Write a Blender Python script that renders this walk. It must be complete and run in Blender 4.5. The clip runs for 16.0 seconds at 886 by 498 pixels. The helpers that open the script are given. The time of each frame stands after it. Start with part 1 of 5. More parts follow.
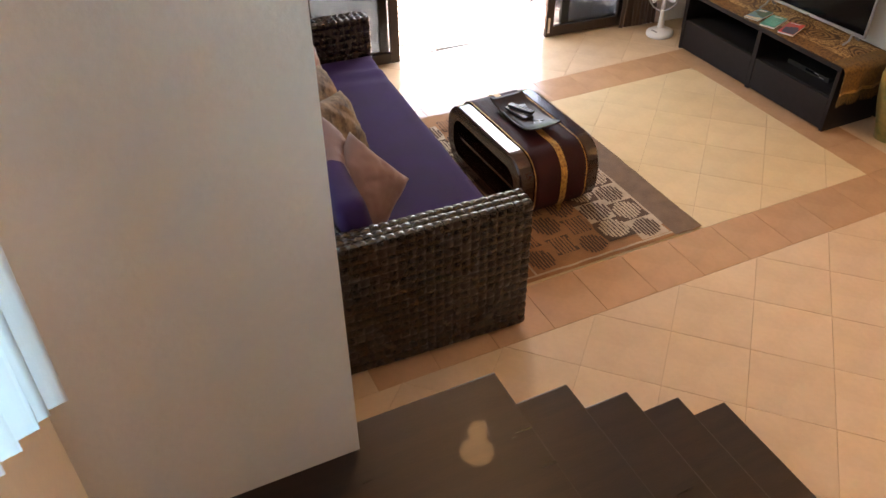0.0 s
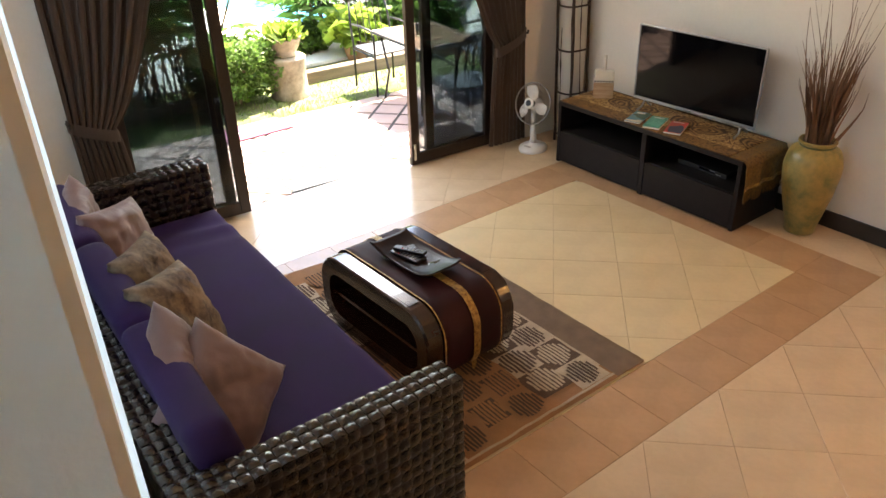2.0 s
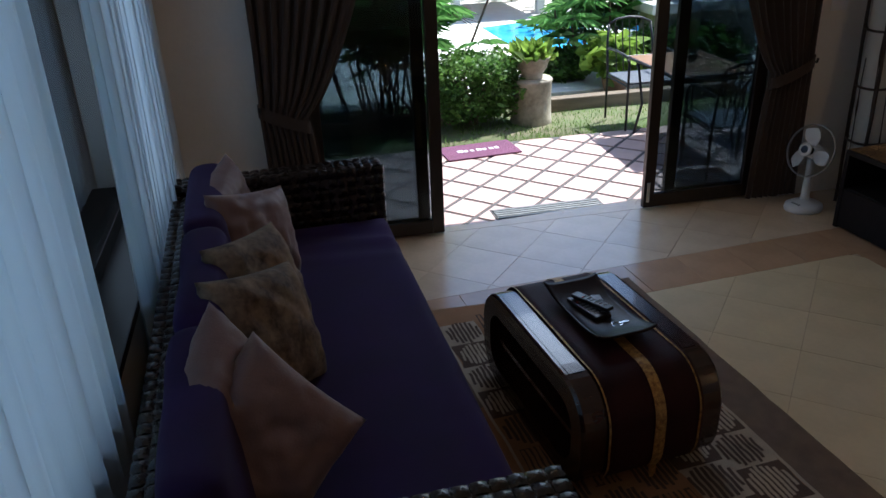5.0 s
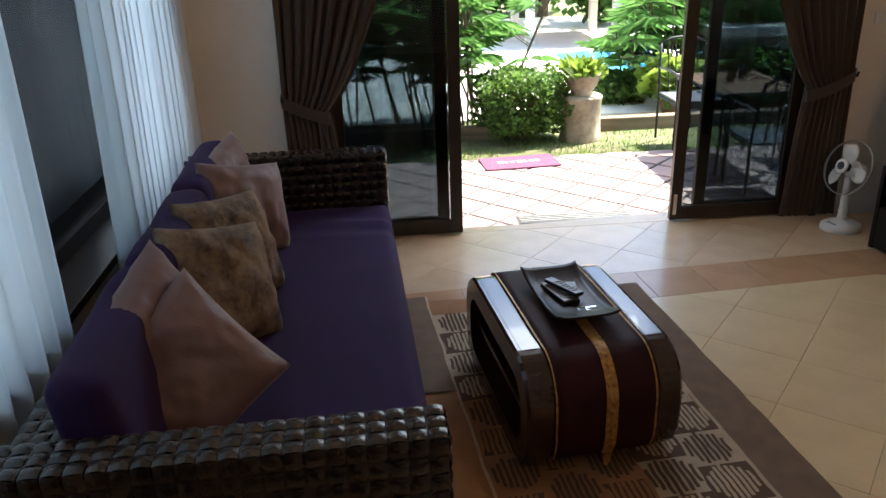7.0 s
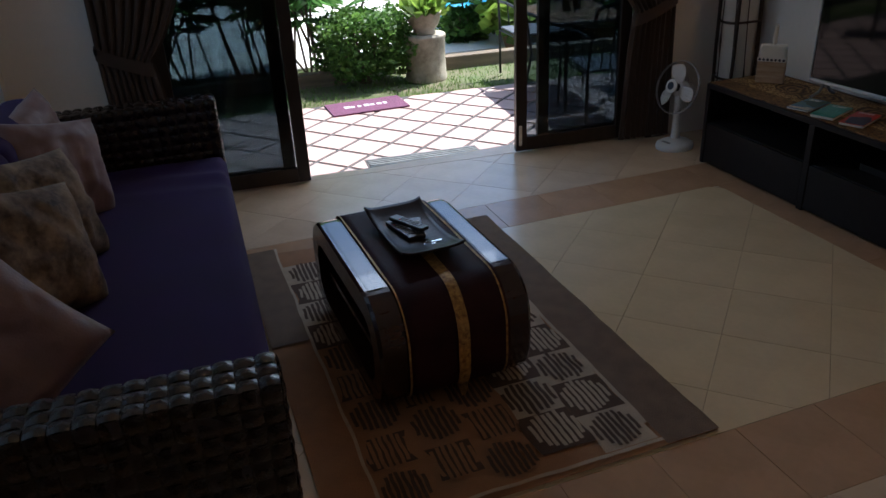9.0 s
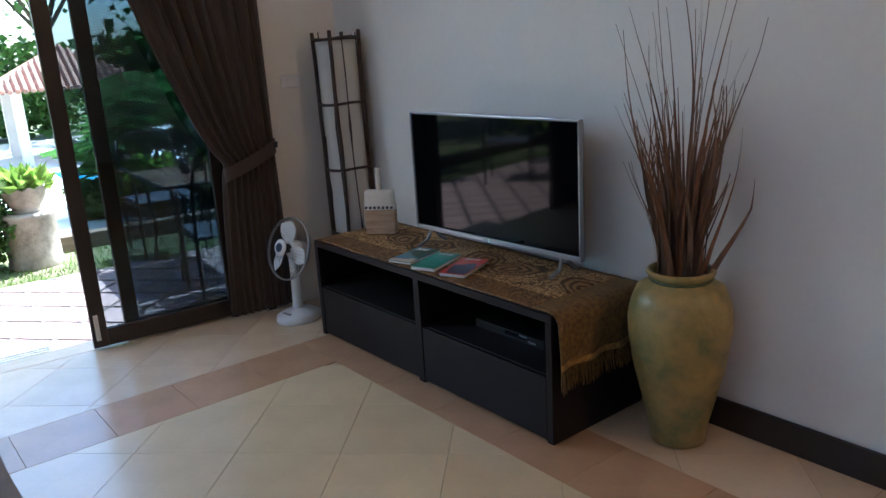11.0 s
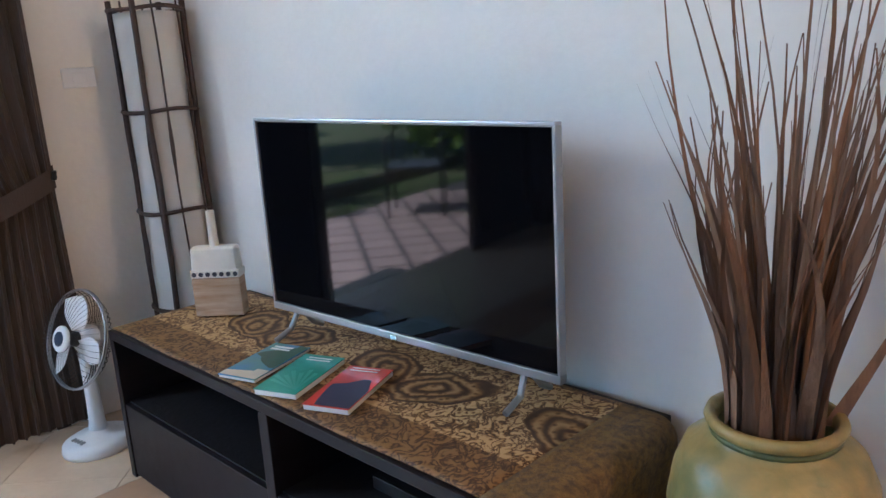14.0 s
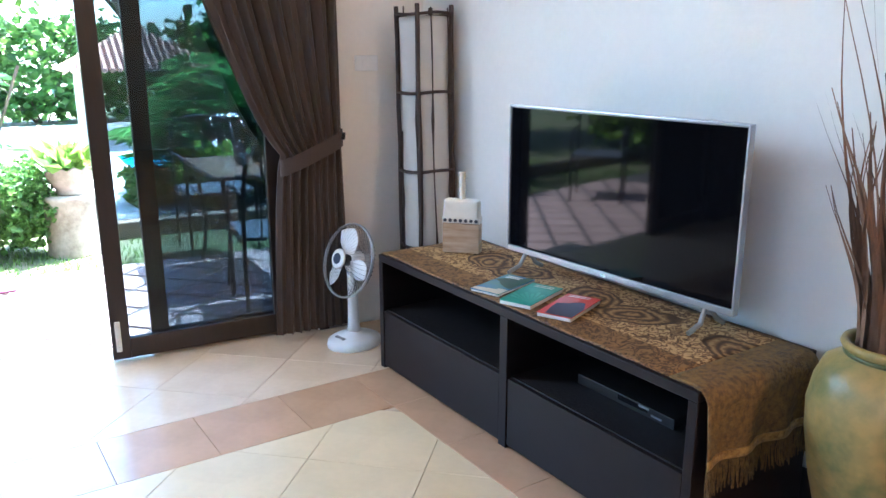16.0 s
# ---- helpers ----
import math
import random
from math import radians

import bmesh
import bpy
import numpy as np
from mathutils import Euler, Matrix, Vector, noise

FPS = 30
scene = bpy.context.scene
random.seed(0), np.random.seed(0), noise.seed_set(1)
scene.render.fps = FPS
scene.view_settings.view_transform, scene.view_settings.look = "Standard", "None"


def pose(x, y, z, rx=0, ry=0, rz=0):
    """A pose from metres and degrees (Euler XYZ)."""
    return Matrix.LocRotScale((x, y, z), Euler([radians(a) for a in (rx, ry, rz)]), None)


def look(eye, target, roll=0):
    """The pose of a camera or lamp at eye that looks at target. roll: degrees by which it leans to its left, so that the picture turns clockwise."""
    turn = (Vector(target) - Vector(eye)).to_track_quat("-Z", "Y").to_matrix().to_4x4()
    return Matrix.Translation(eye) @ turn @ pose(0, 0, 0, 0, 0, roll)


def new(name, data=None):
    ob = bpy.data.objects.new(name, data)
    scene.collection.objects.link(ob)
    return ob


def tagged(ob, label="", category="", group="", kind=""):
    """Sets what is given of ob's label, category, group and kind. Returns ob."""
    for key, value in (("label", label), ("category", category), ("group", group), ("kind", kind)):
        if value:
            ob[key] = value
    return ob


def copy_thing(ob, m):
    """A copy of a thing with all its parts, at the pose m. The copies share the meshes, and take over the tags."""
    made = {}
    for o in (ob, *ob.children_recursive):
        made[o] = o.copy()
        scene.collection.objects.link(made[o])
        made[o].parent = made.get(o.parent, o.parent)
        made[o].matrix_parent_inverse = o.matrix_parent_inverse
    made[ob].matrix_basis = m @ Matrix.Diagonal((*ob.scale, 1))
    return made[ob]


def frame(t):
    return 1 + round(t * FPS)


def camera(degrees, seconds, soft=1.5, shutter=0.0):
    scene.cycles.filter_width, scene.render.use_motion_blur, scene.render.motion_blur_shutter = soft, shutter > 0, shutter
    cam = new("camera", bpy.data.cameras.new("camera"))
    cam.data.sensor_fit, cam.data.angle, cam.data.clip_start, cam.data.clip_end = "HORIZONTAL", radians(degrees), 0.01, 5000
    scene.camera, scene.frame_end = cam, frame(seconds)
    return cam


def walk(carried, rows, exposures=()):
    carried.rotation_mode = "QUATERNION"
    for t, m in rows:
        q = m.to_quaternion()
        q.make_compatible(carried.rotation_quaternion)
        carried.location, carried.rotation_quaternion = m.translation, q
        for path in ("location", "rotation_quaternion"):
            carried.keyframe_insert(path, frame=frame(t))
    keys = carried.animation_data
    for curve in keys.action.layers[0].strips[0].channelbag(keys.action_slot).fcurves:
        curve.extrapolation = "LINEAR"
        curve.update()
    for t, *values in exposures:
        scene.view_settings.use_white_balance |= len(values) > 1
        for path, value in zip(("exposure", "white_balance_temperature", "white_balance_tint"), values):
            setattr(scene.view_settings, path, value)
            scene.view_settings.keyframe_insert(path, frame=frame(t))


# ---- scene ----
cam = camera(59.2, 16.0)
PATH = [
    (0, (-2.264, -5.77, 2.911), (-1.604, -4.355, 1.662), -0.4),
    (0.5, (-2.139, -5.501, 2.756), (-1.332, -4.127, 1.549), -1.8),
    (1, (-2.016, -5.292, 2.612), (-1.097, -3.999, 1.394), -2.8),
    (1.5, (-2.016, -5.055, 2.516), (-0.81, -3.88, 1.438), -4.0),
    (2, (-1.944, -4.907, 2.513), (-0.892, -3.518, 1.531), -1.8),
    (2.5, (-1.836, -4.869, 2.507), (-1.042, -3.244, 1.654), -0.3),
    (3, (-1.798, -4.875, 2.497), (-1.025, -3.26, 1.607), -1.0),
    (3.5, (-1.597, -4.607, 2.224), (-0.696, -3.095, 1.273), -0.9),
    (4, (-1.56, -4.573, 2.22), (-0.819, -2.997, 1.236), -3.1),
    (4.5, (-1.37, -4.472, 2.201), (-0.578, -2.881, 1.284), -2.2),
    (5, (-1.255, -4.427, 2.046), (-0.755, -2.687, 1.196), -2.2),
    (7.5, (-0.782, -4.693, 1.8), (-0.493, -2.865, 1.042), -1.7),
    (8, (-0.756, -4.698, 1.759), (-0.232, -2.973, 0.893), -0.6),
    (8.5, (-0.747, -4.681, 1.774), (-0.19, -2.95, 0.942), -0.1),
    (9, (-0.731, -4.626, 1.757), (-0.139, -2.934, 0.872), -2.8),
    (9.5, (-0.491, -4.589, 1.787), (0.614, -3.151, 0.944), -5.2),
    (11.8, (0.963, -3.809, 1.297), (2.215, -2.287, 0.956), -1.9),
    (12, (1.06, -3.695, 1.291), (2.362, -2.208, 0.983), -1.7),
    (12.5, (1.281, -3.491, 1.292), (2.618, -2.06, 0.888), -2.4),
    (13, (1.488, -3.393, 1.286), (2.577, -1.759, 0.906), 1.0),
    (13.5, (1.574, -3.312, 1.252), (2.705, -1.725, 0.804), -1.9),
    (14, (1.461, -3.17, 1.267), (2.837, -1.801, 0.786), -3.4),
    (14.5, (1.311, -3.144, 1.274), (2.65, -1.751, 0.759), -1.4),
    (15, (1.127, -3.302, 1.28), (2.417, -1.858, 0.779), 0.6),
    (15.5, (0.982, -3.411, 1.299), (2.201, -1.916, 0.77), 1.0),
    (16, (0.838, -3.568, 1.328), (1.908, -1.953, 0.831), -0.1),
]
walk(cam, [(t, look(eye, target, roll)) for t, eye, target, roll in PATH], [(0, 3.85, 8000, 18), (1.3, 3.62, 8500, 15), (2.5, 3.0, 6950, 10), (3.5, 1.42, 5700, 9), (5, 1.22, 5600, 8), (7.5, 2.5, 6800, 10), (8.0, 2.15, 6700, 10), (9.0, 1.2, 5700, 9), (9.7, 1.15, 5600, 8), (11.8, 3.72, 5050, 7), (12.5, 3.87, 5100, 7), (13.5, 3.8, 5100, 7), (16, 4.28, 5000, 6)])

# ---- world, sun, lights ----
world = bpy.data.worlds.new("world")
scene.world = world
world.use_nodes = True
wn, wl = world.node_tree.nodes, world.node_tree.links
sky = wn.new("ShaderNodeTexSky")
sky.sky_type, sky.sun_disc = "NISHITA", False
sky.sun_elevation, sky.sun_rotation = radians(59), radians(69)
wn["Background"].inputs["Strength"].default_value = 0.15
wl.new(sky.outputs["Color"], wn["Background"].inputs["Color"])


def lamp(name, kind, m, energy, colour, **kw):
    data = bpy.data.lights.new(name, kind)
    data.energy, data.color = energy, colour
    for k, v in kw.items():
        if k == "angle":
            data.angle = v
        elif k == "size":
            data.shape, data.size = "RECTANGLE", v
        elif k == "size_y":
            data.size_y = v
        elif k == "radius":
            data.shadow_soft_size = v
    ob = new(name, data)
    ob.matrix_world = m
    return ob


lamp("sun", "SUN", look((4.5, 1.7, 8), (0, 0, 0)), 5.0, (1.0, 0.95, 0.87), angle=radians(0.6))
# sky light that enters by the curtained windows
lamp("window_skylight", "AREA", look((-1.844, -2.964, 1.72), (-0.844, -3.039, 1.68)), 1.0, (0.66, 0.82, 1.0), size=1.25, size_y=1.8)
lamp("window_skylight", "AREA", look((-1.695, -0.989, 1.72), (-0.695, -1.064, 1.68)), 1.2, (0.66, 0.82, 1.0), size=0.95, size_y=1.8)
# sky light that enters by the open garden door
lamp("door_skylight", "AREA", look((0.745, 0.16, 1.98), (0.70, -1.4, 0.6)), 2.8, (0.92, 0.96, 1.0), size=1.3, size_y=0.42)
lamp("stair_window_skylight", "AREA", look((-2.9, -5.6, 2.72), (-1.0, -5.0, 1.6)), 2.6, (0.50, 0.72, 1.0), size=1.4, size_y=1.3)
# two warm lamps: an unseen one added on the ceiling, and one on the wall
lamp("ceiling_fill_bulb", "POINT", pose(-0.35, -2.3, 4.0), 0.6, (1.0, 0.60, 0.28), radius=0.08)
lamp("wall_bulb", "POINT", pose(2.70, -4.57, 2.1), 5.0, (1.0, 0.52, 0.20), radius=0.06)

# ---- materials ----


def mat(name, colour, rough=0.5, metal=0.0, dark=0.75, scale=8.0, fine=60.0, bump=0.15, spec=0.5, stretch=(1, 1, 1),
        second=None, jitter=0.0, emit=0.0, sheen=0.0, coat=0.0, trans=0.0):
    """A procedural surface: two scales of noise on the colour, fine relief, roughness that varies, a shift from piece to piece."""
    m = bpy.data.materials.new(name)
    m.use_nodes = True
    n, l = m.node_tree.nodes, m.node_tree.links
    b = n["Principled BSDF"]
    co = n.new("ShaderNodeTexCoord")
    mp = n.new("ShaderNodeMapping")
    mp.inputs["Scale"].default_value = stretch
    l.new(co.outputs["Object"], mp.inputs["Vector"])
    big, small = n.new("ShaderNodeTexNoise"), n.new("ShaderNodeTexNoise")
    for t, s, d in ((big, scale, 4), (small, fine, 6)):
        t.inputs["Scale"].default_value, t.inputs["Detail"].default_value = s, d
        l.new(mp.outputs["Vector"], t.inputs["Vector"])
    ramp = n.new("ShaderNodeValToRGB")
    c2 = second or [c * dark for c in colour]
    ramp.color_ramp.elements[0].color, ramp.color_ramp.elements[0].position = (*c2, 1), 0.3
    ramp.color_ramp.elements[1].color, ramp.color_ramp.elements[1].position = (*colour, 1), 0.65
    mix = n.new("ShaderNodeMath")
    mix.operation = "MULTIPLY_ADD"
    l.new(small.outputs["Fac"], mix.inputs[0])
    mix.inputs[1].default_value = 0.35
    l.new(big.outputs["Fac"], mix.inputs[2])
    sub = n.new("ShaderNodeMath")
    sub.operation = "SUBTRACT"
    l.new(mix.outputs[0], sub.inputs[0])
    sub.inputs[1].default_value = 0.17
    l.new(sub.outputs[0], ramp.inputs["Fac"])
    out = ramp.outputs["Color"]
    if jitter:
        info, hsv, mr = n.new("ShaderNodeObjectInfo"), n.new("ShaderNodeHueSaturation"), n.new("ShaderNodeMapRange")
        l.new(info.outputs["Random"], mr.inputs["Value"])
        mr.inputs["To Min"].default_value, mr.inputs["To Max"].default_value = 1 - jitter, 1 + jitter
        l.new(mr.outputs["Result"], hsv.inputs["Value"])
        l.new(out, hsv.inputs["Color"])
        out = hsv.outputs["Color"]
    l.new(out, b.inputs["Base Color"])
    rr = n.new("ShaderNodeMapRange")
    l.new(big.outputs["Fac"], rr.inputs["Value"])
    rr.inputs["To Min"].default_value, rr.inputs["To Max"].default_value = max(0.02, rough * 0.8), min(1.0, rough * 1.2)
    l.new(rr.outputs["Result"], b.inputs["Roughness"])
    b.inputs["Metallic"].default_value = metal
    b.inputs["Specular IOR Level"].default_value = spec
    b.inputs["Sheen Weight"].default_value = sheen
    b.inputs["Coat Weight"].default_value = coat
    b.inputs["Transmission Weight"].default_value = trans
    if emit:
        l.new(out, b.inputs["Emission Color"])
        b.inputs["Emission Strength"].default_value = emit
    if bump:
        bp = n.new("ShaderNodeBump")
        bp.inputs["Strength"].default_value, bp.inputs["Distance"].default_value = bump, 0.01
        l.new(small.outputs["Fac"], bp.inputs["Height"])
        l.new(bp.outputs["Normal"], b.inputs["Normal"])
    return m


def glass(name, tint, gloss=0.02):
    """A thin pane: clear with a tint, and a mirror that grows towards grazing angles."""
    m = bpy.data.materials.new(name)
    m.use_nodes = True
    n, l = m.node_tree.nodes, m.node_tree.links
    n.remove(n["Principled BSDF"])
    tr, gl, mx, fr = n.new("ShaderNodeBsdfTransparent"), n.new("ShaderNodeBsdfGlossy"), n.new("ShaderNodeMixShader"), n.new("ShaderNodeFresnel")
    tr.inputs["Color"].default_value, gl.inputs["Roughness"].default_value = (*tint, 1), gloss
    fr.inputs["IOR"].default_value = 1.5
    l.new(fr.outputs["Fac"], mx.inputs["Fac"])
    l.new(tr.outputs["BSDF"], mx.inputs[1])
    l.new(gl.outputs["BSDF"], mx.inputs[2])
    l.new(mx.outputs["Shader"], n["Material Output"].inputs["Surface"])
    return m


def sheer(name, colour, through_share):
    """A thin cloth that lets part of the light through."""
    m = mat(name, colour, 0.9, bump=0.2, fine=200, dark=0.92)
    n, l = m.node_tree.nodes, m.node_tree.links
    b, tl, mx = n["Principled BSDF"], n.new("ShaderNodeBsdfTranslucent"), n.new("ShaderNodeMixShader")
    tl.inputs["Color"].default_value, mx.inputs["Fac"].default_value = (*colour, 1), through_share
    l.new(b.outputs["BSDF"], mx.inputs[1])
    l.new(tl.outputs["BSDF"], mx.inputs[2])
    l.new(mx.outputs["Shader"], n["Material Output"].inputs["Surface"])
    return m


M_wall = mat("wall_paint", (0.83, 0.79, 0.73), 0.75, dark=0.93, scale=1.5, fine=45, bump=0.12)
M_ceil = mat("ceiling_paint", (0.82, 0.81, 0.78), 0.85, dark=0.95, scale=1.2, bump=0.05)
M_tile = mat("cream_floor_tile", (0.66, 0.50, 0.34), 0.24, dark=0.88, scale=5, fine=35, bump=0.06, spec=0.9, jitter=0.05)
M_tile_in = mat("sand_floor_tile", (0.70, 0.56, 0.35), 0.24, dark=0.9, scale=5, fine=35, bump=0.06, spec=0.8, jitter=0.04)
M_band = mat("terracotta_band_tile", (0.50, 0.31, 0.18), 0.25, dark=0.85, scale=5, fine=35, bump=0.06, spec=0.6, jitter=0.06)
M_grout = mat("floor_grout", (0.50, 0.38, 0.25), 0.85, dark=0.7, scale=12, bump=0.3)
M_darkwood = mat("dark_stair_wood", (0.024, 0.010, 0.006), 0.30, dark=0.5, scale=3, fine=30, stretch=(1, 9, 9), bump=0.12, coat=0.1)
M_frame = mat("dark_door_frame", (0.030, 0.017, 0.012), 0.4, dark=0.6, scale=4, fine=50, stretch=(6, 6, 1), bump=0.1)
M_base = mat("dark_baseboard", (0.022, 0.016, 0.014), 0.4, dark=0.7, scale=5)
M_wicker = mat("woven_dark_fibre", (0.020, 0.0105, 0.007), 0.27, dark=0.45, scale=25, fine=140, bump=0.3, coat=0.3, jitter=0.2)
M_purple = mat("purple_cotton", (0.030, 0.012, 0.072), 0.9, dark=0.72, scale=5, fine=260, bump=0.25, sheen=0.03, spec=0.25)
M_mauve = mat("mauve_satin", (0.20, 0.115, 0.105), 0.55, dark=0.8, scale=7, fine=180, bump=0.2, sheen=0.2)
M_floral = mat("floral_cushion_cloth", (0.24, 0.17, 0.11), 0.8, second=(0.035, 0.02, 0.014), scale=11, fine=60, bump=0.2)
M_tablewood = mat("polished_dark_wood", (0.042, 0.014, 0.008), 0.2, dark=0.4, scale=4, fine=25, stretch=(2, 8, 2), bump=0.05, coat=0.4)
M_runner = mat("maroon_runner_cloth", (0.036, 0.009, 0.012), 0.6, dark=0.6, scale=9, fine=220, bump=0.25, spec=0.14)
M_gold = mat("gold_brocade", (0.50, 0.30, 0.085), 0.45, second=(0.16, 0.07, 0.02), scale=55, fine=150, bump=0.4, metal=0.3)
M_rug_brown = mat("brown_rug_wool", (0.20, 0.135, 0.09), 0.95, dark=0.75, scale=14, fine=220, bump=0.6)
M_rug_rust = mat("rust_rug_wool", (0.36, 0.185, 0.085), 0.95, dark=0.78, scale=9, fine=220, bump=0.6)
M_rug_cream = mat("cream_rug_wool", (0.52, 0.42, 0.30), 0.95, dark=0.8, scale=14, fine=220, bump=0.6)
M_rug_dark = mat("dark_brown_rug_wool", (0.105, 0.062, 0.040), 0.95, dark=0.75, scale=14, fine=220, bump=0.6)
M_cab = mat("black_brown_laminate", (0.014, 0.010, 0.011), 0.42, dark=0.7, scale=2, fine=20, stretch=(1, 14, 14), bump=0.06, spec=0.2)
# the laminate's tone darkened: shade inside the cabinet put into the colour
M_cab_shade = mat("black_brown_inside_shade", (0.008, 0.006, 0.006), 0.55, dark=0.8, scale=3)
M_screen = mat("black_screen", (0.003, 0.003, 0.004), 0.045, dark=0.9, bump=0.0, spec=0.13)
M_silver = mat("brushed_silver_bezel", (0.40, 0.41, 0.43), 0.34, metal=0.8, dark=0.9, fine=120, bump=0.05)
M_black = mat("black_plastic", (0.015, 0.015, 0.016), 0.35, dark=0.8, bump=0.05)
M_pot = mat("mottled_green_gold_glaze", (0.40, 0.27, 0.085), 0.38, second=(0.16, 0.16, 0.055), scale=7, fine=28, bump=0.35)
M_reed = mat("dried_brown_leaf", (0.22, 0.115, 0.062), 0.7, dark=0.5, scale=6, fine=40, stretch=(6, 6, 0.6), bump=0.3, jitter=0.25)
M_curtain = mat("brown_curtain_cloth", (0.062, 0.037, 0.025), 0.9, dark=0.8, scale=5, fine=240, stretch=(1, 1, 0.2), bump=0.25, sheen=0.2)
M_sheer = sheer("white_sheer_cloth", (0.84, 0.88, 0.92), 0.8)
M_doorglass = glass("tinted_door_glass", (0.42, 0.47, 0.50))
M_winglass = glass("clear_glass", (0.85, 0.9, 0.9))
M_tint = glass("tinted_window_glass", (0.62, 0.72, 0.76))
M_white = mat("white_plastic", (0.78, 0.79, 0.80), 0.35, dark=0.94, bump=0.03)
M_chrome = mat("chrome_wire", (0.70, 0.70, 0.70), 0.2, metal=1.0, bump=0.0)
M_paper = sheer("white_lamp_cloth", (0.80, 0.78, 0.73), 0.3)
M_twig = mat("dark_twig", (0.055, 0.030, 0.022), 0.6, dark=0.5, scale=20, fine=80, bump=0.4)
M_iron = mat("black_wrought_iron", (0.02, 0.02, 0.022), 0.45, dark=0.7, metal=0.3, bump=0.1)

# ---- shaping helpers ----


def part(name, bm, material, parent=None, label="", smooth=False, m=None):
    """Links a bmesh as one mesh object, under a thing or a part."""
    me = bpy.data.meshes.new(name)
    bmesh.ops.recalc_face_normals(bm, faces=bm.faces)
    bm.to_mesh(me)
    bm.free()
    if smooth:
        me.shade_smooth()
    me.materials.append(material)
    ob = new(name, me)
    if parent is not None:
        ob.parent = parent
    if m is not None:
        ob.matrix_basis = m
    if label:
        tagged(ob, label)
    return ob


def thing(name, label, category, m=None, group="", kind=""):
    ob = new(name)
    if m is not None:
        ob.matrix_basis = m
    return tagged(ob, label, category, group, kind)


def add_box(bm, lo, hi, bevel=0.0, seg=2):
    r = bmesh.ops.create_cube(bm, size=1)
    vs = r["verts"]
    for v in vs:
        v.co = Vector([lo[i] + (v.co[i] + 0.5) * (hi[i] - lo[i]) for i in range(3)])
    if bevel:
        es = list({e for v in vs for e in v.link_edges})
        bmesh.ops.bevel(bm, geom=es, offset=bevel, segments=seg, affect="EDGES", profile=0.6)
    return bm


def box(lo, hi, bevel=0.0, seg=2):
    return add_box(bmesh.new(), lo, hi, bevel, seg)


def add_tube(bm, pts, r, n=8, caps=True):
    """A round bar along points; r is one radius or one a point."""
    pts = [Vector(p) for p in pts]
    rs = r if isinstance(r, (list, tuple)) else [r] * len(pts)
    rings = []
    side = None
    for i, p in enumerate(pts):
        d = (pts[min(i + 1, len(pts) - 1)] - pts[max(i - 1, 0)]).normalized()
        if side is None:
            side = d.orthogonal().normalized()
        side = (side - d * side.dot(d)).normalized()
        up = d.cross(side)
        rings.append([bm.verts.new(p + (side * math.cos(a) + up * math.sin(a)) * rs[i]) for a in [2 * math.pi * k / n for k in range(n)]])
    for a, b in zip(rings, rings[1:]):
        for k in range(n):
            bm.faces.new((a[k], a[(k + 1) % n], b[(k + 1) % n], b[k]))
    if caps:
        bm.faces.new(rings[0][::-1])
        bm.faces.new(rings[-1])
    return bm


def tube(pts, r, n=8):
    return add_tube(bmesh.new(), pts, r, n)


def lathe(profile, n=32, wobble=0.0):
    """A turned body from (radius, height) pairs."""
    bm = bmesh.new()
    rings = []
    for r, z in profile:
        rings.append([bm.verts.new((r * (1 + wobble * noise.noise((3 * math.cos(a), 3 * math.sin(a), z * 4))) * math.cos(a),
                                    r * (1 + wobble * noise.noise((3 * math.cos(a), 3 * math.sin(a), z * 4))) * math.sin(a), z)) for a in [2 * math.pi * k / n for k in range(n)]])
    for a, b in zip(rings, rings[1:]):
        for k in range(n):
            bm.faces.new((a[k], a[(k + 1) % n], b[(k + 1) % n], b[k]))
    bm.faces.new(rings[0][::-1])
    bm.faces.new(rings[-1])
    return bm


def grid(f, nu, nv, thick=0.0):
    """A sheet f(u, v) over 0..1, given a thickness if asked."""
    bm = bmesh.new()
    vs = [[bm.verts.new(f(i / nu, j / nv)) for j in range(nv + 1)] for i in range(nu + 1)]
    for i in range(nu):
        for j in range(nv):
            bm.faces.new((vs[i][j], vs[i + 1][j], vs[i + 1][j + 1], vs[i][j + 1]))
    if thick:
        bmesh.ops.recalc_face_normals(bm, faces=bm.faces)
        bmesh.ops.solidify(bm, geom=list(bm.faces), thickness=thick)
    return bm


def clip(poly, lo, hi):
    """A polygon cut to a rectangle."""
    for ax, val, keep in ((0, lo[0], 1), (0, hi[0], -1), (1, lo[1], 1), (1, hi[1], -1)):
        outp = []
        for i, p in enumerate(poly):
            q = poly[(i + 1) % len(poly)]
            a, b = keep * (p[ax] - val), keep * (q[ax] - val)
            if a >= 0:
                outp.append(p)
            if (a > 0 > b) or (a < 0 < b):
                t = a / (a - b)
                outp.append((p[0] + t * (q[0] - p[0]), p[1] + t * (q[1] - p[1])))
        poly = outp
        if len(poly) < 3:
            return []
    return poly


def area(poly):
    return 0.5 * abs(sum(p[0] * q[1] - q[0] * p[1] for p, q in zip(poly, poly[1:] + poly[:1])))


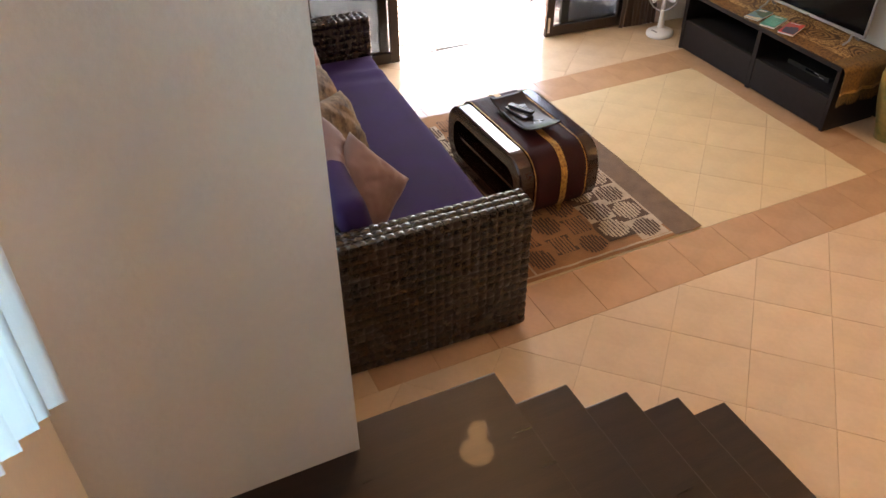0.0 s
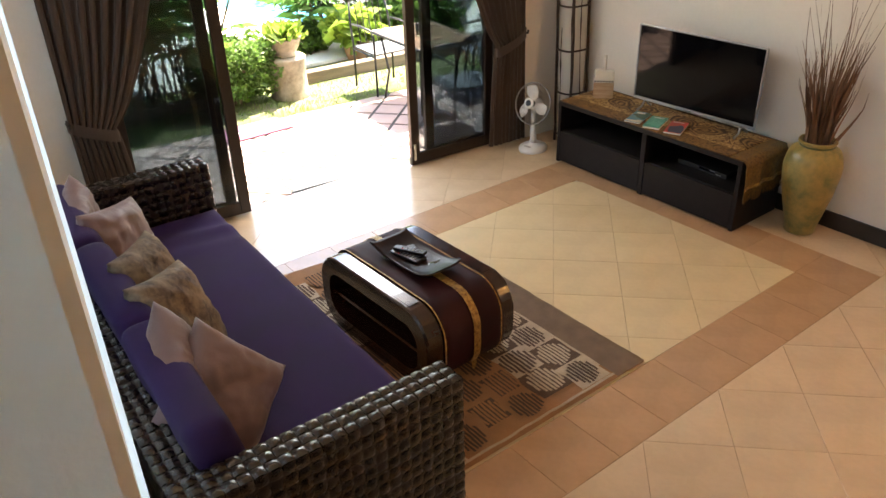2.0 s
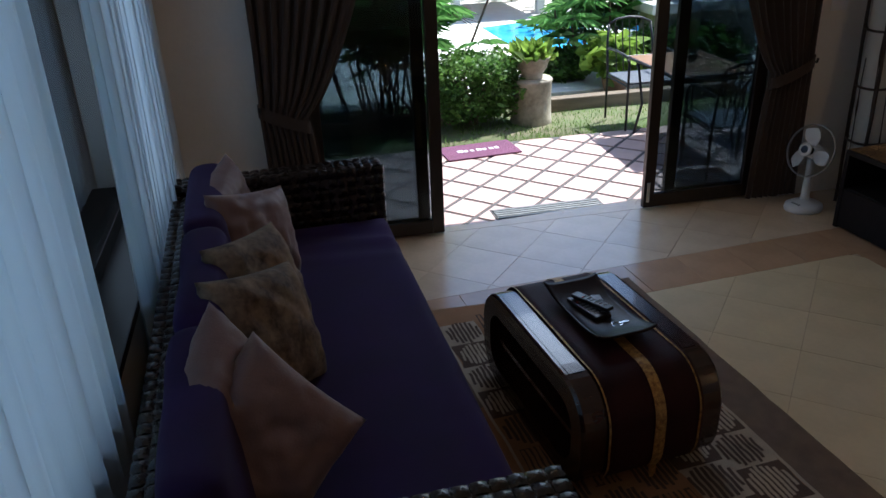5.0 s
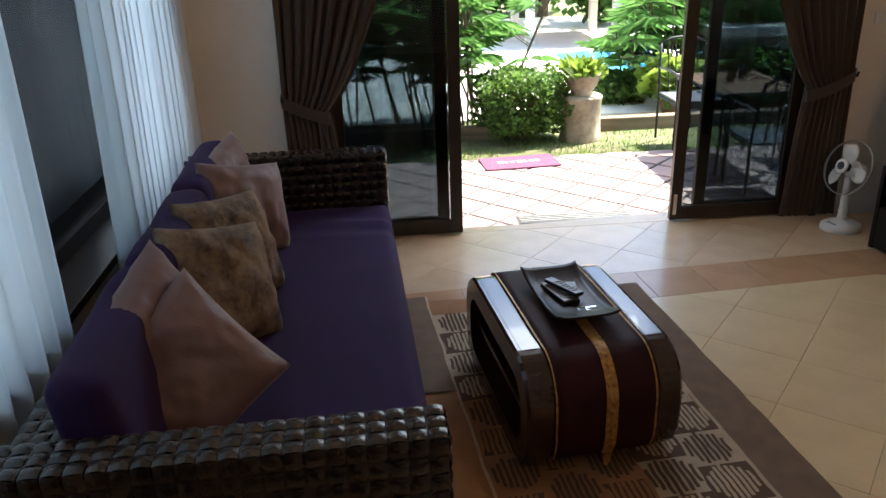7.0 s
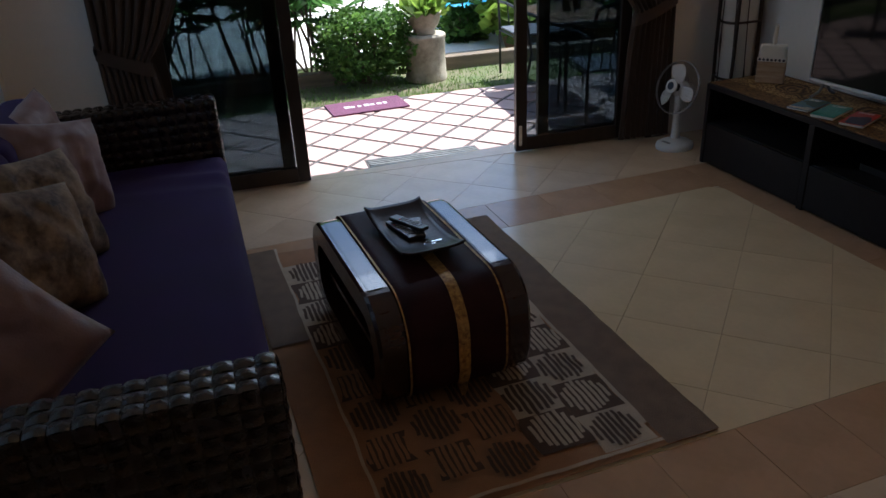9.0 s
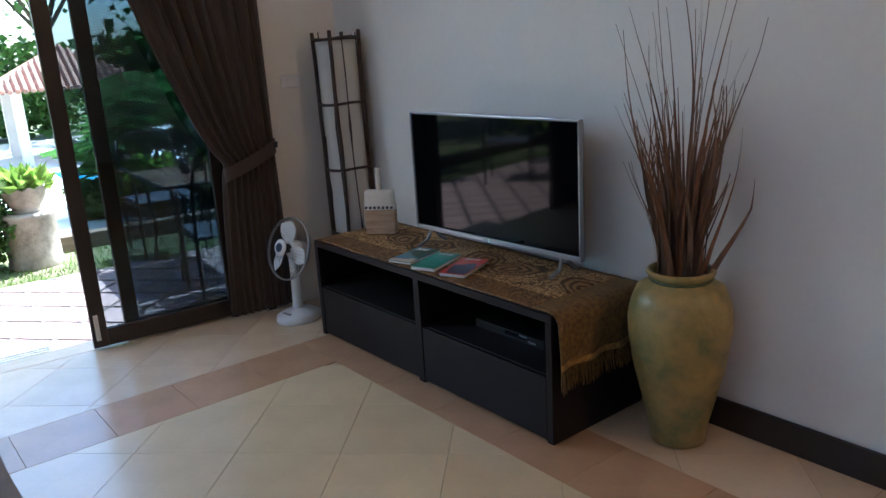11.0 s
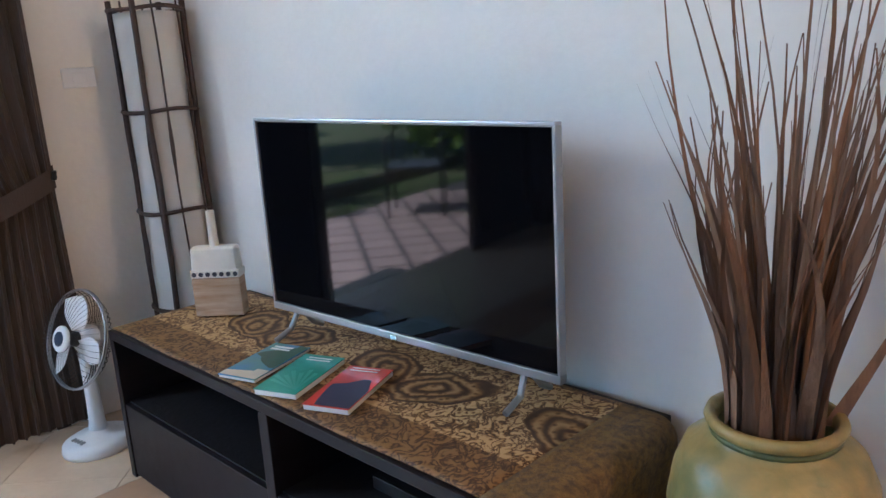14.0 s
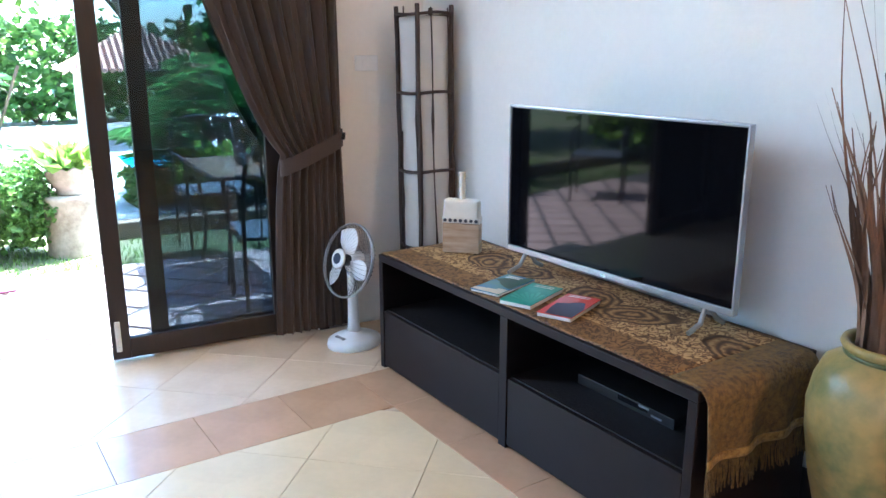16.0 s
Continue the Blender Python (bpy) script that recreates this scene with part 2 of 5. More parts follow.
def slab(poly, z0, z1, shrink=0.0010, edge=0.0006):
    """A tile: a polygon drawn in by half a joint, with its upper edge eased."""
    cx, cy = sum(p[0] for p in poly) / len(poly), sum(p[1] for p in poly) / len(poly)

    def drawn(d):
        out = []
        k = len(poly)
        for i in range(k):
            a, b, c = Vector(poly[i - 1]), Vector(poly[i]), Vector(poly[(i + 1) % k])
            e1, e2 = (b - a).normalized(), (c - b).normalized()
            n1, n2 = Vector((-e1.y, e1.x)), Vector((-e2.y, e2.x))
            if n1.dot(Vector((cx, cy)) - b) < 0:
                n1, n2 = -n1, -n2
            s = n1 + n2
            out.append(b + s * (d / max(0.3, 1 + n1.dot(n2))))
        return out
    bm = bmesh.new()
    low = [bm.verts.new((p.x, p.y, z0)) for p in drawn(shrink)]
    mid = [bm.verts.new((p.x, p.y, z1 - edge)) for p in drawn(shrink)]
    top = [bm.verts.new((p.x, p.y, z1)) for p in drawn(shrink + edge)]
    k = len(poly)
    for a, b in ((low, mid), (mid, top)):
        for i in range(k):
            bm.faces.new((a[i], a[(i + 1) % k], b[(i + 1) % k], b[i]))
    bm.faces.new(top)
    return bm


HOUSE = pose(0, 0, 0, 0, 0, -4.5)   # the garden wall and the terrace run at this slight angle to the floor inlay

# ---- structure ----
XL0, XL1, XR = -1.52, -1.83, 2.90      # sofa wall at the garden end and at the stairs, and the wall behind the television
HIGH = 4.3
floor = tagged(part("floor", box((-3.2, -8.0, -0.16), (3.2, -0.02, -0.006)), M_grout), "diagonal cream floor tiles with a terracotta inlay band", "floor", kind="structure")


def house(name, lo, hi, material, label, category, bevel=0.0):
    """A straight piece of the garden front, in the front's own axes."""
    ob = part(name, box(lo, hi, bevel), material, m=HOUSE)
    return tagged(ob, label, category, kind="structure")


# garden front: the wall with its wide door opening
DL, DR, DH = -0.87, 2.33, 2.25
house("wall_north_left", (-2.0, -0.06, -0.3), (DL, 0.16, HIGH), M_wall, "cream painted plaster wall beside the garden door", "wall")
house("wall_north_right", (DR, -0.06, -0.3), (3.3, 0.16, HIGH), M_wall, "cream painted plaster wall beside the garden door", "wall")
house("wall_north_top", (DL, -0.06, DH), (DR, 0.16, HIGH), M_wall, "cream painted plaster wall above the garden door", "wall")
# wall behind the television
tagged(part("wall_east", box((XR, -8.0, -0.3), (XR + 0.2, -0.1, HIGH)), M_wall), "white painted plaster wall behind the television", "wall", kind="structure")
tagged(part("baseboard", box((XR - 0.018, -8.0, 0.0), (XR - 0.002, -0.28, 0.115), 0.004), M_base), "black-brown wooden baseboard along the television wall", "baseboard", kind="structure")
tagged(part("wall_south", box((-3.2, -8.2, -0.3), (3.2, -8.0, HIGH)), M_wall), "plain painted plaster wall closing the room", "wall", kind="structure")
tagged(part("ceiling", box((-3.2, -8.2, HIGH), (3.3, 0.3, HIGH + 0.15)), M_ceil), "white painted ceiling", "ceiling", kind="structure")

# sofa wall: runs from the garden front to the pier beside the stairs, with a tall window in it
ang = math.atan2(XL0 - XL1, 4.1)
SOFAWALL = Matrix.Translation((XL0, 0, 0)) @ pose(0, 0, 0, 0, 0, -math.degrees(ang))
WY0, WY1, WZ0, WZ1 = -3.66, -0.50, 0.74, 2.7
for nm, lo, hi in (("wall_west_north", (-0.2, WY1, -0.3), (0, 0.1, HIGH)), ("wall_west_pier", (-0.2, -4.16, -0.3), (0, WY0, HIGH)),
                   ("wall_west_sill", (-0.2, WY0, -0.3), (0, WY1, WZ0)), ("wall_west_top", (-0.2, WY0, WZ1), (0, WY1, HIGH))):
    tagged(part(nm, box(lo, hi), M_wall, m=SOFAWALL), "white painted plaster wall beside the sofa", "wall", kind="structure")
# stair recess behind the pier
tagged(part("wall_stair_return", box((-2.8, -4.318, -0.3), (XL1 - 0.042, -4.152, HIGH)), M_wall), "white painted plaster return wall at the stair landing", "wall", kind="structure")
SW = (-6.4, -4.75, 1.93, 3.5)
for nm, lo, hi in (("wall_stair_a", (-2.80, -8.0, -0.3), (-2.60, SW[0], HIGH)), ("wall_stair_b", (-2.80, SW[1], -0.3), (-2.60, -4.16, HIGH)),
                   ("wall_stair_c", (-2.80, SW[0], -0.3), (-2.60, SW[1], SW[2])), ("wall_stair_d", (-2.80, SW[0], SW[3]), (-2.60, SW[1], HIGH))):
    tagged(part(nm, box(lo, hi), M_wall), "painted plaster wall beside the staircase", "wall", kind="structure")

# staircase: an upper flight down to a landing, then four steps down into the room
stairs = tagged(thing("staircase", "dark polished wooden stairs with a quarter landing", "stairs"), kind="structure")
STEPX = (-1.352, -1.043, -0.743, -0.450)
STEPZ = (0.945, 0.735, 0.545, 0.365)
SY0, SY1 = -5.32, -4.216
part("landing", box((-2.75, SY0, 0.0), (STEPX[0], SY1, STEPZ[0]), 0.006), M_darkwood, stairs)
for x0, x1, z in zip(STEPX, STEPX[1:], STEPZ[1:]):
    part("step", box((x0 + 0.002, SY0, 0.0), (x1, SY1, z), 0.006), M_darkwood, stairs)
part("step", box((STEPX[-1] + 0.002, SY0, 0.0), (STEPX[-1] + 0.30, SY1, 0.18), 0.006), M_darkwood, stairs)
for k in range(5):
    part("step", box((-2.75, SY0 - 0.28 * (k + 1), 0.0), (-1.75, SY0 - 0.28 * k, STEPZ[0] + 0.19 * (k + 1)), 0.006), M_darkwood, stairs)
part("stair_stringer", box((-1.75 + 0.002, SY0 - 1.4, 0.0), (-1.70, SY0 - 0.002, 0.955), 0.006), M_darkwood, stairs)

# ---- floor tiles ----
IN = (-1.14, -2.98, 2.20, -1.17)
OUT = (-1.48, -3.34, 2.53, -0.835)
SIDE, VX, VY = 0.4, 0.345, -3.335
half = SIDE * math.sqrt(0.5)
shared = {}


def lay(region, material, name="floor_tile"):
    lo, hi = region[:2], region[2:]
    n = 14
    for i in range(-n, n):
        for j in range(-n, n):
            cx, cy = VX + (i + j) * half, VY + half + (i - j) * half
            poly = clip([(cx, cy - half), (cx + half, cy), (cx, cy + half), (cx - half, cy)], lo, hi)
            if len(poly) < 3 or area(poly) < 0.002:
                continue
            if area(poly) > SIDE * SIDE * 0.999:
                key = ("full", material.name)
                if key not in shared:
                    shared[key] = part(name, slab([(0, -half), (half, 0), (0, half), (-half, 0)], -0.006, 0.0), material, floor, m=pose(cx, cy, 0))
                else:
                    ob = new(name, shared[key].data)
                    ob.parent, ob.matrix_basis = floor, pose(cx, cy, 0)
            else:
                part(name, slab([(x - cx, y - cy) for x, y in poly], -0.006, 0.0), material, floor, m=pose(cx, cy, 0))


def floor_tiles():
    lay(IN, M_tile_in)
    lay((XL1 + 0.02, OUT[3], XR, 0.06), M_tile)
    lay((OUT[2], OUT[1], XR, OUT[3]), M_tile)
    lay((XL1, OUT[1], OUT[0], OUT[3]), M_tile)
    lay((XL1, -6.2, XR, OUT[1]), M_tile)

    def band(lo, hi, along):
        L = hi[along] - lo[along]
        k = max(1, round(L / 0.34))
        for i in range(k):
            a, b = list(lo), list(hi)
            a[along], b[along] = lo[along] + L * i / k, lo[along] + L * (i + 1) / k
            c = ((a[0] + b[0]) / 2, (a[1] + b[1]) / 2)
            poly = [(a[0] - c[0], a[1] - c[1]), (b[0] - c[0], a[1] - c[1]), (b[0] - c[0], b[1] - c[1]), (a[0] - c[0], b[1] - c[1])]
            part("band_tile", slab(poly, -0.006, 0.0), M_band, floor, m=pose(c[0], c[1], 0))
    band((OUT[0], OUT[1]), (OUT[2], IN[1]), 0)
    band((OUT[0], IN[3]), (OUT[2], OUT[3]), 0)
    band((OUT[0], IN[1]), (IN[0], IN[3]), 1)
    band((IN[2], IN[1]), (OUT[2], IN[3]), 1)


# ---- garden door: four sliding panels on two tracks, the middle two pushed open ----
def door_panel(name, x0, x1, y, label):
    d = tagged(thing(name, label, "sliding door", HOUSE @ pose(0, y, 0)), kind="structure")
    S, B, T = 0.075, 0.09, 0.08
    part("stile", box((x0, -0.02, 0.012), (x0 + S, 0.02, DH - 0.01), 0.004), M_frame, d)
    part("stile", box((x1 - S, -0.02, 0.012), (x1, 0.02, DH - 0.01), 0.004), M_frame, d)
    part("rail", box((x0 + S, -0.018, 0.012), (x1 - S, 0.018, 0.012 + B), 0.004), M_frame, d)
    part("rail", box((x0 + S, -0.018, DH - 0.01 - T), (x1 - S, 0.018, DH - 0.01), 0.004), M_frame, d)
    g = part("pane", box((x0 + S, -0.003, 0.10), (x1 - S, 0.003, DH - 0.09)), M_doorglass, d)
    g.visible_shadow = False
    return d


door_panel("door_1", DL, -0.05, 0.055, "dark wooden sliding door panel with tinted glass, shut")
d2 = door_panel("door_2", -0.76, 0.03, 0.0, "dark wooden sliding door panel with tinted glass, slid open")
d3 = door_panel("door_3", 1.40, 2.20, 0.0, "dark wooden sliding door panel with tinted glass, slid open")
door_panel("door_4", 1.575, DR, 0.055, "dark wooden sliding door panel with tinted glass, shut")
part("lock_plate", box((1.415, -0.026, 0.05), (1.440, -0.0205, 0.19), 0.003), M_chrome, d3, "small steel lock plate")
house("door_sill", (DL, 0.0, -0.1), (DR, 0.085, 0.002), M_tile, "pale stone door sill with sliding tracks", "sill", 0.003)
house("door_head", (DL, -0.04, DH), (DR, 0.1, DH + 0.05), M_frame, "dark wooden door head", "door frame", 0.003)
house("door_jamb_left", (DL - 0.05, -0.064, 0.0), (DL, 0.1, DH + 0.05), M_frame, "dark wooden door jamb", "door frame", 0.003)
house("door_jamb_right", (DR, -0.064, 0.0), (DR + 0.05, 0.1, DH + 0.05), M_frame, "dark wooden door jamb", "door frame", 0.003)

# ---- window by the sofa ----
win = tagged(thing("window_1", "tall dark-framed window behind a white sheer curtain", "window", SOFAWALL), kind="structure")
ym = -2.02
for a, b in (((-0.19, WY0, WZ0), (-0.13, WY0 + 0.06, WZ1)), ((-0.19, WY1 - 0.06, WZ0), (-0.13, WY1, WZ1)), ((-0.19, ym - 0.04, WZ0), (-0.13, ym + 0.04, WZ1)),
             ((-0.19, WY0 + 0.06, WZ0), (-0.13, ym - 0.04, WZ0 + 0.07)), ((-0.19, ym + 0.04, WZ0), (-0.13, WY1 - 0.06, WZ0 + 0.07)),
             ((-0.19, WY0 + 0.06, WZ1 - 0.07), (-0.13, WY1 - 0.06, WZ1))):
    part("window_frame", box(a, b, 0.004), M_frame, win)
for a, b in ((WY0 + 0.06, ym - 0.04), (ym + 0.04, WY1 - 0.06)):
    g = part("pane", box((-0.163, a, WZ0 + 0.07), (-0.157, b, WZ1 - 0.07)), M_tint, win)
part("window_sill", box((-0.2, WY0, WZ0 - 0.03), (0.03, WY1, WZ0 + 0.004), 0.004), M_frame, win)

# stair window behind its own curtain
win2 = tagged(thing("window_2", "dark-framed stair window behind a white sheer curtain", "window"), kind="structure")
for a, b in (((-2.74, SW[0], SW[2]), (-2.67, SW[0] + 0.05, SW[3])), ((-2.74, SW[1] - 0.05, SW[2]), (-2.67, SW[1], SW[3])),
             ((-2.74, SW[0] + 0.05, SW[2]), (-2.67, SW[1] - 0.05, SW[2] + 0.05)), ((-2.74, SW[0] + 0.05, SW[3] - 0.05), (-2.67, SW[1] - 0.05, SW[3]))):
    part("window_frame", box(a, b, 0.004), M_frame, win2)
part("pane", box((-2.708, SW[0] + 0.05, SW[2] + 0.05), (-2.702, SW[1] - 0.05, SW[3] - 0.05)), M_tint, win2)


def pleated(name, label, m, x0, x1, z0, z1, material, folds, amp, edge=None, thick=0.004, nz=40):
    """A hanging cloth; edge(h) gives its two side lines at height share h."""
    per = 10
    nx = folds * per

    def f(u, v):
        a, b = edge(v) if edge else (x0, x1)
        tight = (b - a) / (x1 - x0)
        p = 2 * math.pi * folds * u + 1.4 * noise.noise((u * folds * 0.8, v * 1.5, 3.1))
        y = amp * (0.6 + 0.6 * noise.noise((u * folds * 0.37, v * 0.8, 1.7))) * math.sin(p) * (0.55 + 0.45 * tight)
        return (a + (b - a) * u + 0.25 * amp * math.sin(2 * p), y, z0 + (z1 - z0) * v)
    ob = part(name, grid(f, nx, nz), material, smooth=True, m=m)
    return tagged(ob, label, "curtain")


def waist(x_in, x_out, x_top, tie):
    """Side lines of a tied-back curtain: gathered to the wall at the tie, spread above, hanging below."""
    def e(v):
        if v > tie:
            t = (v - tie) / (1 - tie)
            s = t ** 0.72
            return (x_in + (x_top - x_in) * s, x_out)
        t = (tie - v) / tie
        return (x_in + (x_top - x_in) * 0.12 * math.sqrt(t), x_out + 0.02 * t)
    return e


def brown_curtain(m, x_in, x_out, x_top, label):
    c = pleated("door_curtain", label, m, x_top, x_out, 0.03, 2.55, M_curtain, 9, 0.035, waist(x_in, x_out, x_top, 0.335), 0.004, 60)
    lo, hi = sorted((x_in, x_out))

    def tie(u, v):
        a = 2 * math.pi * u
        return ((lo + hi) / 2 + (hi - lo) * 0.54 * math.cos(a), 0.055 * math.sin(a), 0.875 + (v - 0.5) * 0.075 - 0.45 * (hi - lo) * math.cos(a) * 0.5 * (1 if x_in > x_out else -1))
    part("tieback", grid(tie, 32, 3), M_curtain, c, smooth=True)
    part("hook", tube([(x_out, 0.075, 0.93), (x_out, 0.0, 0.93), (x_out, -0.04, 0.935), (x_out, -0.045, 0.96)], 0.008), M_iron, c)
    return c


brown_curtain(HOUSE @ pose(0, -0.14, 0), -0.76, -1.02, -0.10, "brown cloth curtain tied back beside the garden door")
brown_curtain(HOUSE @ pose(0, -0.115, 0), 2.17, 2.45, 1.57, "brown cloth curtain tied back beside the floor lamp")


def sheer_edge(v):
    """The near edge of the cloth swings in towards the sill."""
    return (-1.86 + 0.14 * v, -0.33)


pleated("sheer_curtain", "white sheer curtain hanging behind the sofa", SOFAWALL @ pose(0.055, 0, 0, 0, 0, 90), -1.86, -0.33, 0.14, 2.72, M_sheer, 15, 0.042, sheer_edge)
pleated("sheer_curtain", "white sheer curtain drawn to the pier by the stairs", SOFAWALL @ pose(0.042, 0, 0, 0, 0, 90), -3.64, -2.36, 0.14, 2.72, M_sheer, 12, 0.034)
stair_curtain = pleated("sheer_curtain", "white sheer curtain at the stair window", pose(-2.46, 0, 0, 0, 0, 90), -5.6, -4.82, 2.0, 3.45, M_sheer, 8, 0.035)
for v in stair_curtain.data.vertices:
    # the cloth is drawn up towards the upper flight
    v.co.z += 0.8 * max(0.0, -4.82 - v.co.x) * (3.45 - v.co.z) / 1.45
part("rod", tube([(-5.75, 0, 3.46), (-4.70, 0, 3.46)], 0.012, 10), M_frame, stair_curtain)
for x in (-5.70, -4.75):
    part("bracket", tube([(x, 0, 3.46), (x, 0.138, 3.46)], 0.009, 8), M_frame, stair_curtain)

# ---- sofa ----
SX0, SX1, SYN, SYF = -1.545, -0.545, -3.25, -0.70     # back, front, near end, far end
ARM, AZ = 0.135, 0.808
SOFA = Matrix.Translation((-0.566, -2.0, 0)) @ pose(0, 0, 0, 0, 0, -2.4) @ Matrix.Translation((0.545, 2.0, 0))


def woven_sofa():
    s = thing("sofa", "long dark woven-fibre sofa with purple seat and back cushions", "sofa", SOFA)
    part("seat_frame", box((SX0 + 0.03, SYN + ARM, 0.04), (SX1 - 0.02, SYF - ARM, 0.325), 0.01), M_wicker, s)
    ends = []
    for y0, y1 in ((SYN, SYN + ARM), (SYF - ARM, SYF)):
        ends.append(part("armrest", box((SX0, y0, 0.02), (SX1, y1, AZ - 0.008), 0.02), M_wicker, s))
    back = part("backrest", box((SX0, SYN + ARM, 0.02), (SX0 + 0.17, SYF - ARM, AZ - 0.05), 0.02), M_wicker, s)

    # the weave: flat strands that bulge over and under, on the arm tops, the arm's outer face, its front and the back's top
    def weave(o, du, dv, nrm, nu, nv, first=0, rise=0.007):
        bm = bmesh.new()
        o, du, dv, nrm = Vector(o), Vector(du), Vector(dv), Vector(nrm)
        for i in range(nu):
            for j in range(nv):
                w = (i + j + first) % 2
                u0, u1, v0, v1 = i + 0.04, i + 0.96, j + 0.06, j + 0.94
                rows = []
                for k in range(5):
                    t = k / 4
                    h = 0.004 + rise * math.sin(math.pi * t)
                    if w:
                        a, b = (u0 + (u1 - u0) * t, v0), (u0 + (u1 - u0) * t, v1)
                    else:
                        a, b = (u0, v0 + (v1 - v0) * t), (u1, v0 + (v1 - v0) * t)
                    rows.append([bm.verts.new(o + du * p[0] + dv * p[1] + nrm * (h if q in (1, 2) else h * 0.55))
                                 for q, p in enumerate((a, (a[0] + (b[0] - a[0]) * 0.25, a[1] + (b[1] - a[1]) * 0.25),
                                                        (a[0] + (b[0] - a[0]) * 0.75, a[1] + (b[1] - a[1]) * 0.75), b))])
                for p, q in zip(rows, rows[1:]):
                    for k in range(3):
                        bm.faces.new((p[k], p[k + 1], q[k + 1], q[k]))
        return bm
    L = SX1 - SX0
    for e, y0 in zip(ends, (SYN, SYF - ARM)):
        if e is ends[0]:
            cells = {}
            for i in range(22):
                for j in range(3):
                    w = (i + j) % 2
                    at = pose(SX0 + i * L / 22, y0 + j * ARM / 3, AZ - 0.010)
                    if w not in cells:
                        cells[w] = part("strand", weave((0, 0, 0), (L / 22, 0, 0), (0, ARM / 3, 0), (0, 0, 1), 1, 1, w), M_wicker, e, smooth=True, m=at)
                    else:
                        o2 = new("strand", cells[w].data)
                        o2.parent, o2.matrix_basis = e, at
        else:
            tagged(part("woven_top", weave((SX0, y0, AZ - 0.010), (L / 22, 0, 0), (0, ARM / 3, 0), (0, 0, 1), 22, 3), M_wicker, e, smooth=True), kind="stuff")
        tagged(part("woven_front", weave((SX1 - 0.003, y0, 0.03), (0, ARM / 4, 0), (0, 0, 0.775 / 16), (1, 0, 0), 4, 16), M_wicker, e, smooth=True), kind="stuff")
    tagged(part("woven_side", weave((SX0, SYN + 0.003, 0.03), (L / 22, 0, 0), (0, 0, 0.775 / 16), (0, -1, 0), 22, 16, 0, 0.006), M_wicker, ends[0], smooth=True), kind="stuff")
    tagged(part("woven_side", weave((SX0, SYF - ARM - 0.003, 0.03), (L / 22, 0, 0), (0, 0, 0.775 / 16), (0, -1, 0), 22, 16, 0, 0.006), M_wicker, ends[1], smooth=True), kind="stuff")
    D = SYF - SYN - 2 * ARM
    tagged(part("woven_top", weave((SX0, SYN + ARM, AZ - 0.052), (0.17 / 4, 0, 0), (0, D / 44, 0), (0, 0, 1), 4, 44), M_wicker, back, smooth=True), kind="stuff")
    tagged(part("woven_side", weave((SX1 - 0.022, SYN + ARM, 0.05), (0, D / 44, 0), (0, 0, 0.265 / 7), (1, 0, 0), 44, 7), M_wicker, s, smooth=True), kind="stuff")

    # seat mattress with a soft rolled edge and a few creases
    y0, y1, x0, x1 = SYN + ARM + 0.01, SYF - ARM - 0.01, SX0 + 0.16, SX1 + 0.005

    def seat(u, v):
        y, x = y0 + (y1 - y0) * u, x0 + (x1 - x0) * v
        ed = min((x1 - x) / 0.06, (y - y0) / 0.04, (y1 - y) / 0.04, 1.0)
        z = 0.535 - 0.05 * (1 - math.sqrt(max(0, 1 - (1 - ed) ** 2)))
        far = max(0.0, 1 - abs(u - 0.88) / 0.10)
        z += 0.010 * far * math.sin(70 * (u + 0.05 * v)) * v + 0.006 * noise.noise((x * 4, y * 3, 0))
        return (x, y, z)
    bm = grid(seat, 150, 40)
    part("seat_cushion", bm, M_purple, s, smooth=True)
    part("seat_cushion_side", box((x1 - 0.05, y0, 0.33), (x1 - 0.004, y1, 0.495), 0.02, 3), M_purple, s, smooth=True)
    return s


woven_sofa()


def pillow(name, size, puff, material, label, m, category="cushion", group="", seed=0):
    """A stuffed cushion: two bellied faces that meet at a seam, corners drawn out, the cloth wrinkled."""
    w, h = size
    bm = bmesh.new()
    N = 28
    for side in (1, -1):
        vs = []
        for i in range(N + 1):
            row = []
            for j in range(N + 1):
                u, v = 2 * i / N - 1, 2 * j / N - 1
                b = max(0.0, (1 - u ** 4)) ** 0.55 * max(0.0, (1 - v ** 4)) ** 0.55
                pull = 1 - 0.07 * (1 - u * u) * abs(v) ** 3 - 0.07 * (1 - v * v) * abs(u) ** 3
                wr = 0.016 * noise.noise((u * 2.2 + seed, v * 2.2, side)) + 0.014 * noise.noise((u * 6, v * 5 + seed, side * 2))
                row.append(bm.verts.new((u * w / 2 * pull, side * (puff * b + wr * b), v * h / 2 * pull)))
            vs.append(row)
        for i in range(N):
            for j in range(N):
                bm.faces.new((vs[i][j], vs[i + 1][j], vs[i + 1][j + 1], vs[i][j + 1]))
    bmesh.ops.remove_doubles(bm, verts=bm.verts, dist=0.0008)
    ob = part(name, bm, material, smooth=True, m=m)
    return tagged(ob, label, category, group)


